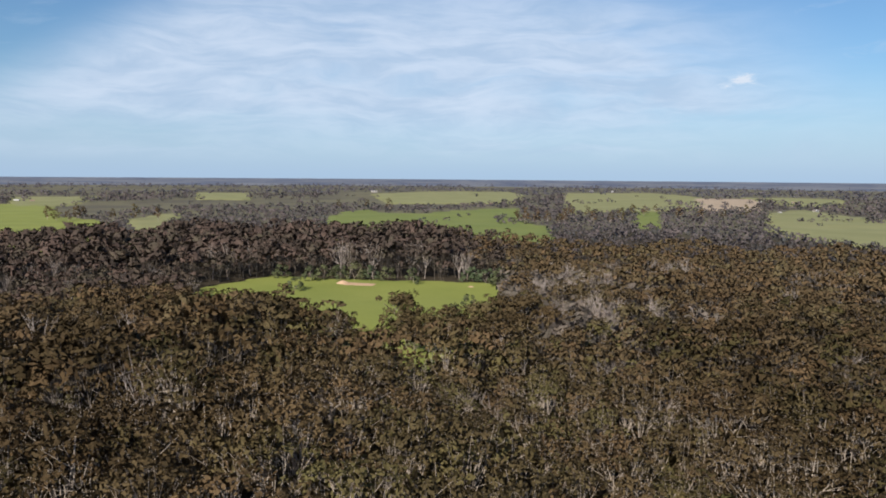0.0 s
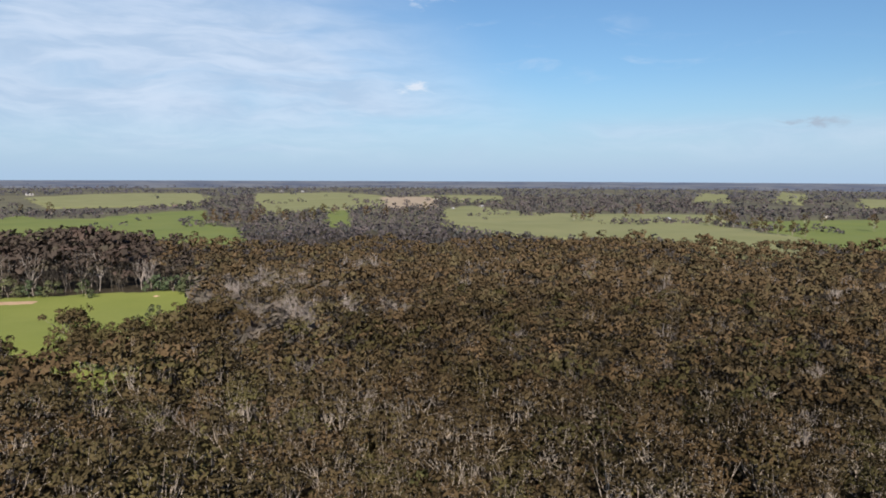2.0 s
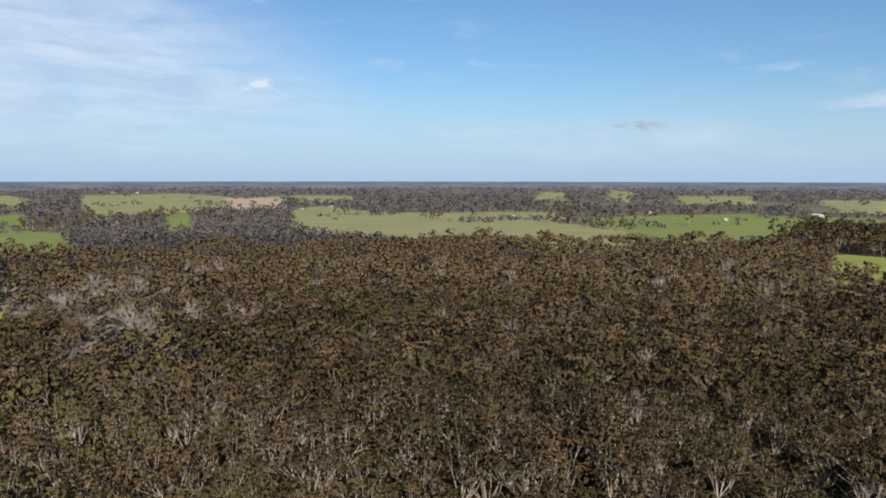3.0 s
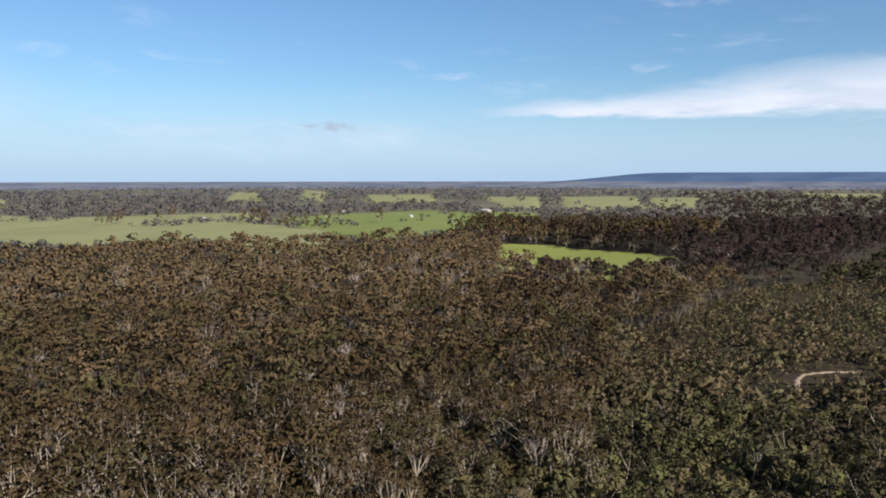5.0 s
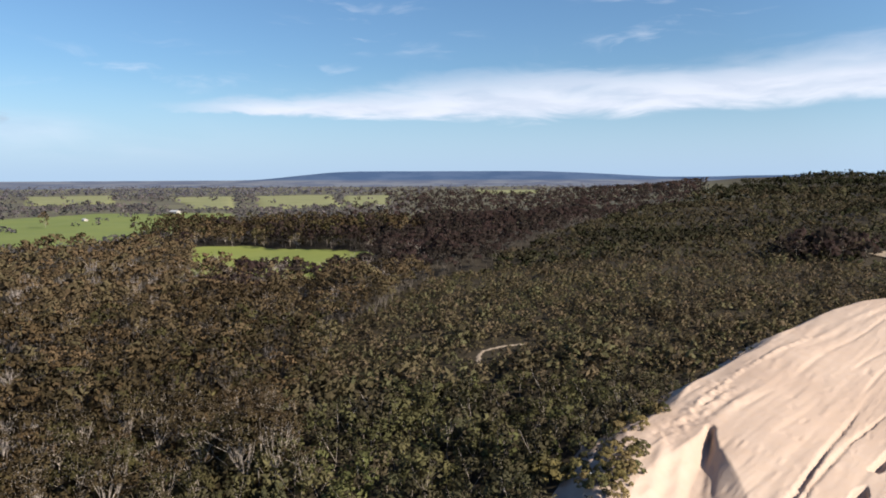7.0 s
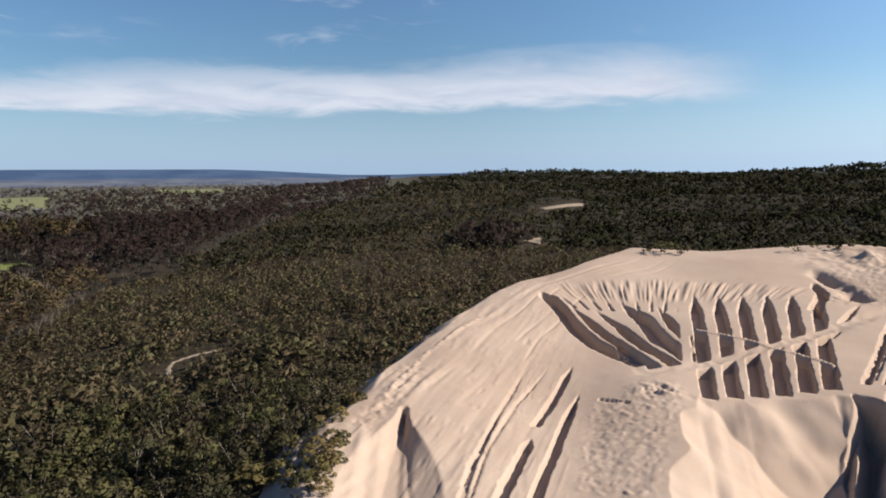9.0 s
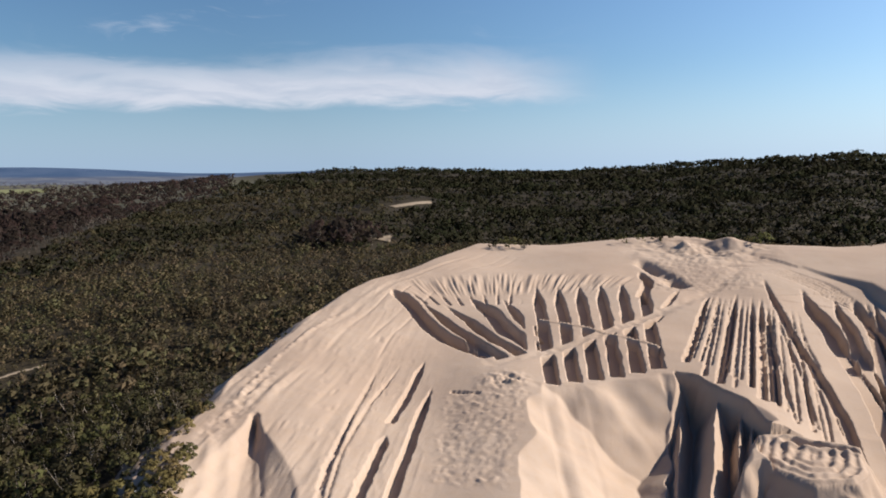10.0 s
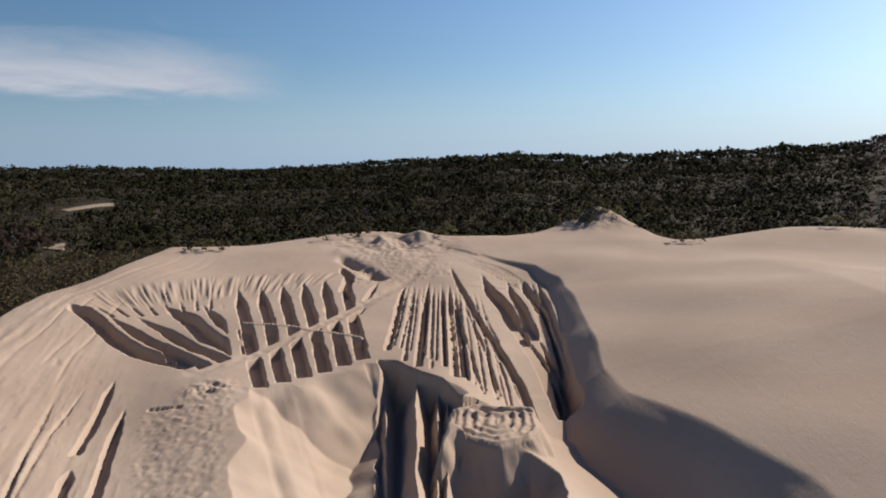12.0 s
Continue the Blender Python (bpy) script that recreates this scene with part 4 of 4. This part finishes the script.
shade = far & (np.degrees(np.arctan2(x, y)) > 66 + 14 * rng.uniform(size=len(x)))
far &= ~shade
plum = far & (x < 30 + 12 * rng.normal(size=len(x))) & (y > 250)
far &= ~plum
stand("forest_near", "dense eucalypt forest with olive-brown crowns", "forest", EUC_NEAR, *pick(near & (east < .5), x, y, size), [BARK, LEAF_EUC])
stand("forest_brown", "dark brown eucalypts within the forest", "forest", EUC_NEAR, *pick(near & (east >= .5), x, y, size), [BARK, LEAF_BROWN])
russet = rng.uniform(size=len(x)) < np.interp(d, [180, 320], [.15, .75])
stand("forest_middle", "dense eucalypt forest with olive-brown crowns", "forest", EUC_MID, *pick(mid & ~russet & (east < .5), x, y, size), [BARK, LEAF_EUC])
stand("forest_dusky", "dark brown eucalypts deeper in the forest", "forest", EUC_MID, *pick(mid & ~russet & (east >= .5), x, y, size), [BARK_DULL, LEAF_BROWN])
stand("forest_russet", "russet-brown crowns within the eucalypt forest", "forest", EUC_MID, *pick(mid & russet, x, y, size), [BARK_DULL, LEAF_RUSSET])
stand("forest_beyond", "distant eucalypt forest with russet-brown crowns", "forest", EUC_FAR, *pick(far, x, y, size * np.clip(d / 560, .85, 1.05)), [BARK_DULL, LEAF_RUSSET])
stand("forest_maroon", "tall maroon-brown eucalypts with painted haze round the forest paddock", "forest", EUC_FAR, *pick(plum, x, y, size * np.clip(d / 560, .85, 1.05)), [BARK_DULL, LEAF_MAROON_HAZED])
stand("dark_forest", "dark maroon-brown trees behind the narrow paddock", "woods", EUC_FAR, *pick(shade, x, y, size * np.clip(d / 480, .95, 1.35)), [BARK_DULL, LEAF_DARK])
stand("dead_trees", "leafless grey dead trees among the forest", "dead trees", DEAD_TREE, *pick(dead, x, y, size), [DEAD, LEAF_EUC])
ux, uy = scatter(96, 220, -42, 100, 4.3)
ux, uy = pick(zones(ux, uy)[0], ux, uy)
stand("understorey", "dull olive shrubs under the forest trees", "shrubs", UNDER, ux, uy, rng.uniform(.7, 1.5, len(ux)), [BARK, LEAF_EUC])
bx, by = scatter(8, 96, -60, 88, 6.5)
bx, by = pick(zones(bx, by)[0], bx, by)
stand("forest_below", "dense eucalypt forest with olive-brown crowns", "forest", EUC_MID, bx, by, rng.uniform(.72, 1.18, len(bx)), [BARK, LEAF_EUC])
gx, gy = scatter(215, 430, 2, 24, 3.0, 1 / 110)
grove = np.exp(-((gx - 58) ** 2 + (gy - 262) ** 2) / 36 ** 2) + np.exp(-((gx - 50) ** 2 + (gy - 335) ** 2) / 42 ** 2)
gx, gy = pick(zones(gx, gy)[0] & (rng.uniform(size=len(gx)) < 1.2 * grove), gx, gy)
stand("grey_thicket", "pale grey half-dead thicket in the forest", "thicket", SHRUB_MID, gx, gy, rng.uniform(2.2, 3.8, len(gx)), [DEAD, LEAF_GREY])

stand("low_thicket", "low grey-brown thicket beyond the forest", "thicket", SCRUB_FAR, low_x, low_y, rng.uniform(.45, .95, len(low_x)), [BARK_DULL, LEAF_FAR_HAZED], .5)

# woods of the plain
x, y = scatter(720, 4000, -42, 108, 12, 1 / 58)
x, y = pick(zones(x, y)[0] & (np.hypot(x, y) > 700), x, y)
d = np.hypot(x, y)
open_land = (rough(x, y, 420, 41, 2) > .42 + .3 * step01(1400, 900, d)) & (rng.uniform(size=len(x)) > .04)
az = np.degrees(np.arctan2(x, y))
deep_wood = (az > 76 + 10 * rng.uniform(size=len(x))) & (d < 2600)
x, y, d, deep_wood = pick(~open_land | deep_wood, x, y, d, deep_wood)
size = rng.uniform(.55, 1.1, len(x)) * np.clip(d / 1300, .8, 1.2) * (1 - .45 * step01(2500, 4000, d))
stand("far_woods", "distant grey-brown woods with painted haze between farm paddocks", "woods", WOOD_FAR, *pick(~deep_wood & (d < 2100), x, y, size), [BARK, LEAF_FAR_HAZED], 2.0)
stand("farthest_woods", "woods towards the skyline, tinted blue-grey by painted haze", "woods", WOOD_FAR, *pick(~deep_wood & (d >= 2100), x, y, size), [BARK, LEAF_HAZE], 2.0)
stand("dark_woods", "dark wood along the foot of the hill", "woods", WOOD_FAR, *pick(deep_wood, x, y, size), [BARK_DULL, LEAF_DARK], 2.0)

# tall wood behind the narrow paddock
TALL_WOOD = [(640, 330), (602, 262), (608, 205), (582, 172), (543, 122), (505, 72), (560, 40), (700, 90), (760, 220), (720, 330)]
x, y = scatter(480, 860, 60, 90, 10)
x, y = pick(inside(x, y, TALL_WOOD), x, y)
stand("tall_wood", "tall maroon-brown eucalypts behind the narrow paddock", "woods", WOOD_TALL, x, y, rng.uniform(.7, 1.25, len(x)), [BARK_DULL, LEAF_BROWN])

# heath
x, y = scatter(92, 330, 56, 186, 2.75, 1 / 92)
edge = np.interp(x, HEATH_X, HEATH_Y) + 10 * wave(x, y, 70, 3) + 5 * wave(x, y, 23, 5)
forest_mask, heath_mask = zones(x, y, 0)
x, y = pick((heath_mask | (forest_mask & (y < edge + 14))) & ((sand_depth(x, y) < -4.5) | (np.hypot(x, y) > 160)) & (np.hypot((x - 110) / 11, (y + 13) / 5) > 1) & (rough(x, y, 9, 31, 2) < .62 + .4 * rng.uniform(size=len(x))), x, y)
d = np.hypot(x, y)
order = np.argsort(d)
x, y, d = x[order], y[order], d[order]
lush = np.exp(-((x - 135) ** 2 + (y - 18) ** 2) / 45 ** 2)
x, y, d, lush = pick(rng.uniform(size=len(x)) > .62 * lush, x, y, d, lush)
size = rng.uniform(.55, 1.3, len(x)) * (1 + .25 * wave(x, y, 27, 4) + .2 * rough(x, y, 14, 34, 2) + 1.2 * lush) * (1 - .2 * step01(150, 300, d)) * (.5 + .5 * step01(3, 10, near_line(x, y, TRAIL)[0])) * (.5 + .5 * step01(1, 11, -sand_depth(x, y)))
FIRST = 200
spot = ground_height(x[:FIRST], y[:FIRST])
for k in range(FIRST):
    m = pose(x[k], y[k], spot[k], 0, 0, rng.uniform(0, 360)) @ Matrix.Diagonal((size[k], size[k], size[k], 1))
    single("heath_shrub", "bushy olive-green coastal shrub", "shrub", "heath shrubs", SHRUB_NEAR[int(rng.integers(6))], (BARK, LEAF_HEATH), m, shared)
rest = np.arange(len(x)) >= FIRST
green = rng.uniform(size=len(x)) < .12 + .55 * lush
near, mid = rest & (d < 165), rest & (d >= 165)
stand("heath_near", "dense olive-brown coastal heath shrubs", "heath", SHRUB_NEAR, *pick(near & ~green, x, y, size), [BARK, LEAF_HEATH])
stand("heath_green", "fresh green shrubs among the heath", "heath", SHRUB_NEAR, *pick(near & green, x, y, size), [BARK, LEAF_GREEN])
stand("heath_beyond", "dense olive-green coastal heath shrubs", "heath", SHRUB_MID, *pick(mid, x, y, size), [BARK, LEAF_OPEN])
x, y = scatter(325, 2300, 70, 186, 5.8, 1 / 74)
d, az = np.hypot(x, y), np.degrees(np.arctan2(x, y))
x, y, d, az = pick(zones(x, y)[1] & ((d < np.interp(az, RIDGE_AZ, RIDGE_D) + 60) | (az < 105)), x, y, d, az)
tall = (az < 110) & (d > np.interp(az, [84, 90, 95, 101.6, 107], [330, 390, 500, 700, 1400]) + 60 * wave(x, y, 120, 6) + 60 * rng.normal(size=len(x))) & (rng.uniform(size=len(x)) < .85)
stand("dark_trees", "dark maroon-brown trees at the foot of the hill", "woods", EUC_FAR, *pick(tall & (rng.uniform(size=len(x)) < .7), x, y, rng.uniform(.5, .85, len(x)) * np.clip(d / 480, .9, 1.3)), [BARK_DULL, LEAF_DARK], .5)
x, y, d, az = pick(~tall, x, y, d, az)
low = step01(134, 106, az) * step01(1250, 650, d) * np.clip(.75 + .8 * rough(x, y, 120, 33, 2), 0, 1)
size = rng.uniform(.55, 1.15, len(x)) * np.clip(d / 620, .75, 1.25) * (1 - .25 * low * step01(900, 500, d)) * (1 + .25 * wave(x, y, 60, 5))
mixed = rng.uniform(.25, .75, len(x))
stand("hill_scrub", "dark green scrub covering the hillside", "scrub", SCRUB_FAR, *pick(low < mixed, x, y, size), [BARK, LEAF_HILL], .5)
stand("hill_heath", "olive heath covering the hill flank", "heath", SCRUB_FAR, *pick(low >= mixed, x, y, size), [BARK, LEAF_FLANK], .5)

# ---- paddock trees, belts and bushes ----
FRONT = [(-15, 259, 1.0), (-36, 238, .85), (-71, 264, 1.0), (-59, 258, .9), (21, 264, .9), (-25, 210, .7), (-79, 247, .85), (34, 270, .75), (-88, 262, .9), (-48, 236, .8), (-100, 250, 1.0), (40, 255, .8), (-30, 226, .65), (-5, 245, .75), (-13, 247, .8), (3, 252, .8), (-10, 236, .7), (12, 258, .8), (19, 232, .9), (30, 258, .95), (26, 244, .8), (-66, 250, .95)]
for k, (px, py, s) in enumerate(FRONT):
    single("paddock_tree", "broad spreading eucalypt at the edge of the paddock", "tree", "paddock edge trees", BIG_EUC[k % 3], (BARK, LEAF_EUC), at(px, py, s, 70 * k), shared)
BELTS = [(611, 295), (599, 253), (593, 218), (575, 185), (557, 152), (535, 118), (512, 86), (497, 56), (625, 270), (612, 232), (600, 200), (585, 165), (560, 128), (540, 95), (520, 60), (640, 250), (622, 205), (600, 160),
         (-507, 890), (-482, 864), (-472, 872), (-470, 888), (-465, 897), (-424, 891), (-407, 918), (-369, 898), (99, 933), (108, 914), (122, 902), (136, 900), (148, 885), (159, 907), (199, 919), (218, 906), (239, 931), (195, 1062), (221, 1063)]
BELTS_EAST = [(706, 662), (682, 619), (657, 569), (645, 541), (643, 523), (642, 505), (639, 488), (735, 678), (689, 587), (676, 814), (738, 856), (684, 660), (581, 807), (590, 799), (606, 800), (809, 618), (854, 627), (806, 526),
              (-186, 1236), (-144, 1315), (-93, 1208), (292, 1070), (319, 1104), (367, 1203), (334, 988), (370, 997), (416, 1030), (459, 1052)]
for k, (px, py) in enumerate(BELTS + BELTS_EAST):
    single("shelter_tree", "tall dark eucalypt in a farm shelter belt", "tree", "shelter belt trees", BELT_EUC[k % 4], (BARK, LEAF_EUC), at(px, py, .75 + .35 * ((k * 37) % 10) / 10, 53 * k), shared)
BUSHES = [(-79, 368, 1.0), (-77, 399, 1.1), (-70, 403, 1.2), (-61, 405, 1.2), (-52, 406, 1.3), (-43, 405, 1.2), (-33, 406, 1.1), (-17, 396, 1.1), (18, 402, 1.2), (25, 396, 1.2), (32, 388, 1.3), (14, 400, 1.0), (12, 318, .9), (5, 296, .8), (35, 372, 1.1), (-96, 410, 1.1)]
for k, (px, py, s) in enumerate(BUSHES):
    single("green_bush", "rounded grey-green bush on the paddock's edge", "bush", "paddock bushes", BUSH[k % 3], (BARK, LEAF_BUSH), at(px, py, s * 1.2, 40 * k), shared)
for k, (px, py, s) in enumerate([(47, 109, 1.35), (52, 112, 1.2), (11, 118, 1.3), (135, 60, 1.0)]):
    single("green_shrub", "tall yellow-green shrub among the forest trees", "shrub", "forest shrubs", YELLOW[k % 2], (BARK, LEAF_GREEN), at(px, py, s, 70 * k), shared)
for k in range(15):
    single("paddock_tree", "tall dark eucalypt behind the paddock", "tree", "trees behind the paddock", BELT_BACK[k % 4], (BARK_DULL, LEAF_MAROON_HAZED), at(-146 + 13 * k + 4 * math.sin(k * 3.1), 419 + 5 * math.sin(k * 2.3), .85 + .25 * math.sin(k * 1.7) ** 2, 47 * k), shared)
hill_bushes = [grow(190 + k, 6.0, 3.4, 80, 1.3, 12, 1, .15, .012, .8) for k in range(2)]
for k in range(16):
    px, py = 312 + 22 * math.cos(k * 2.4) * (k / 16) ** .5, -150 + 22 * math.sin(k * 2.4) * (k / 16) ** .5
    single("hillock_bush", "dark rounded bush on a small hillock", "bush", "hillock bushes", hill_bushes[k % 2], (BARK, LEAF_DARK), at(px, py, 2.1 - 1.0 * (k / 16), 30 * k), shared)

# tufts along the sand
DUNE_BUSHES = [(128.2, -33.9, 0.8), (128.1, -32.8, 0.9), (131.1, -32.3, 1.1), (131.4, -30.7, 1.2), (127.8, -28.4, 1.2), (121.4, -27.9, 1.1), (128.2, -27.2, 1.4), (121.1, -24.3, 1.0), (111.6, -26.2, 1.0), (109.8, -24.6, 0.9), (113.1, -24.6, 1.0), (108.1, -22.8, 0.9), (105.4, -23.8, 0.9), (105.1, -22.5, 1.1), (104.5, -20.8, 1.1), (102.2, -19.2, 0.7), (106.0, -18.7, 0.7), (101.8, -21.0, 0.9), (112.2, -21.8, 1.1), (109.2, -20.0, 1.1), (100.7, -17.2, 1.2), (103.6, -16.2, 1.1), (97.9, -19.7, 1.1), (110.0, -15.8, 1.3), (118.3, -10.9, 2.2), (111.8, -12.3, 1.9), (119.9, -9.4, 2.0), (112.3, -13.9, 1.2)]
TUFTS_RIM = [(223.4, -176.1), (220.8, -179.8), (218.2, -183.5), (215.6, -187.1), (195.6, -222.8), (193.3, -229.8), (189.3, -236.8), (161.6, -258), (154.9, -257), (187.3, -240.5), (112, -316), (108, -318), (104, -316), (114, -312), (110, -313), (106, -320), (101, -318), (117, -314), (113, -321), (109, -322), (98, -316), (119, -309), (112, -306), (109, -307), (106, -309), (114, -308), (111, -310), (104, -311), (108, -305), (10.3, -327.3), (64.1, -288), (58.1, -290.5)]
for k, (px, py, size) in enumerate(DUNE_BUSHES):
    single("dune_bush", "low rounded olive-green bush at the edge of the sand", "bush", "dune bushes", DUNE_BUSH[k % 4], (BARK, LEAF_DUNE if k % 4 else LEAF_GREEN), at(px, py, 1.3 * size, 40 * k, dune), shared)
for k, (px, py) in enumerate(TUFTS_RIM):
    single("dune_tuft", "low yellow-green dune shrub half buried in sand", "shrub", "dune shrubs", TUFT[k % 3], (BARK, LEAF_GREEN if k % 3 else LEAF_HEATH), at(.988 * px, .988 * py, 1.65 + 1.8 * ((k * 13) % 7) / 7, 40 * k, dune), shared)

# trail and clearings
left, right = [], []
for (ax, ay), (bx, by) in zip(TRAIL, TRAIL[1:] + [(2 * TRAIL[-1][0] - TRAIL[-2][0], 2 * TRAIL[-1][1] - TRAIL[-2][1])]):
    run = math.hypot(bx - ax, by - ay)
    left.append((ax - (by - ay) / run * .32, ay + (bx - ax) / run * .32))
    right.append((ax + (by - ay) / run * .32, ay - (bx - ax) / run * .32))
patch("trail", left + right[::-1], TRACK, "pale sandy foot track through the heath", .15, .4, "track")
for poly in CLEARINGS:
    patch("clearing", poly, TRACK, "bare sandy clearing on the bushy hillside", .5, None, "clearing")
patch("bare_earth", [(-56, 388), (-40, 386), (-38, 393), (-54, 396)], DIRT, "scraped orange earth in the paddock", .4, .5, "earth")


def heap(px, py, wide, high):
    a, r = np.meshgrid(np.linspace(0, 2 * np.pi, 17), np.linspace(0, 1, 7), indexing="ij")
    x, y = px + np.cos(a) * r * wide, py + np.sin(a) * r * wide * .7
    z = ground_height(x, y) + high * (1 - r ** 1.4) * (1 + .15 * np.sin(3 * a)) - .2
    i = np.arange(x.size).reshape(x.shape)
    q = np.stack([i[:-1, :-1], i[:-1, 1:], i[1:, 1:], i[1:, :-1]], -1).reshape(-1, 4)
    return tagged(new("earth_heap", quads_mesh("earth_heap", np.stack([x, y, z], -1).reshape(-1, 3), q, [DIRT], smooth=True)), "orange heap of dug earth on the grass", "earth heap")


heap(-57, 393, 5.0, 2.0)
heap(16, 386, 3.0, .9)


# ---- farm buildings ----
def box(x0, x1, y0, y1, z0, z1):
    v = [(x, y, z) for z in (z0, z1) for x, y in ((x0, y0), (x1, y0), (x1, y1), (x0, y1))]
    return v, [(0, 3, 2, 1), (4, 5, 6, 7), (0, 1, 5, 4), (1, 2, 6, 5), (2, 3, 7, 6), (3, 0, 4, 7)]


def shed(px, py, long, wide, high, turn, roof, label):
    ob = tagged(new("farm_shed"), label, "building", "farm buildings")
    ob.matrix_world = at(px, py, 1, turn)
    l, w, high = long * .3, wide * .3, high * .75
    v, f = box(-l, l, -w, w, -1.0, high)
    v += [(-l, 0, high + w * .5), (l, 0, high + w * .5)]
    part("wall", v, f[:1] + f[2:] + [(7, 4, 8), (5, 6, 9)], WALLS, ob)
    for side in (-1, 1):
        e, t = .5, .15
        top = high + w * .5
        low = top - (top - high) * (w + e) / w
        a = [(-l - e, 0, top + .05), (l + e, 0, top + .05), (l + e, side * (w + e), low + .05), (-l - e, side * (w + e), low + .05)]
        part("roof", a + [(p[0], p[1], p[2] + t) for p in a], [(0, 1, 2, 3), (7, 6, 5, 4), (0, 4, 5, 1), (1, 5, 6, 2), (2, 6, 7, 3), (3, 7, 4, 0)], roof, ob)
    for k in (-.5, .25):
        v, f = box(l * k, l * k + min(4, long * .2), -w - .08, -w + .02, 0, high * .8)
        part("door", v, f, DOOR, ob)
    return ob


SHEDS = [(727, 781, 30, 13, 5, 35, 0), (1136, 514, 32, 14, 5, 60, 0), (942, 556, 14, 9, 4, 50, 0), (686, 1281, 16, 10, 4.5, 20, 0), (-234, 2353, 34, 14, 5, 5, 0), (1369, 199, 22, 12, 4, 80, 0)]
SHEDS_FAR = [(1222, 650, 16, 9, 4, 40, 1), (-902, 1471, 18, 10, 4, 0, 0), (545, 2568, 26, 12, 5, 10, 0), (1030, 751, 16, 10, 4, 50, 0), (104, 1493, 16, 9, 4, 10, 1), (591, 1220, 10, 7, 3.5, 30, 0),
         (762, 1675, 18, 10, 4, 20, 0), (789, 1673, 14, 9, 4, 70, 0), (832, 1652, 20, 10, 4, 25, 1), (620, 2560, 18, 10, 4, 10, 0), (-860, 1455, 14, 9, 4, 30, 1)]
for px, py, long, wide, high, turn, kind in SHEDS + SHEDS_FAR:
    shed(px, py, long, wide, high, turn, ROOF_RED if kind else ROOF, "brown-roofed farmhouse among distant paddocks" if kind else "pale metal-roofed farm shed beside paddocks")


def post(px, py):
    ob = tagged(new("marker_post"), "short white marker post at the edge of the sand", "post")
    ob.matrix_world = at(px, py, 1, 20, dune)
    v, f = box(-.07, .07, -.07, .07, -.5, 1.15)
    part("shaft", v, f, PAINT, ob)
    v, f = box(-.10, .10, -.10, .10, 1.15, 1.21)
    v += [(0, 0, 1.29)]
    part("cap", v, f[:1] + f[2:] + [(4, 5, 8), (5, 6, 8), (6, 7, 8), (7, 4, 8)], PAINT, ob)


post(105.5, -17.0)
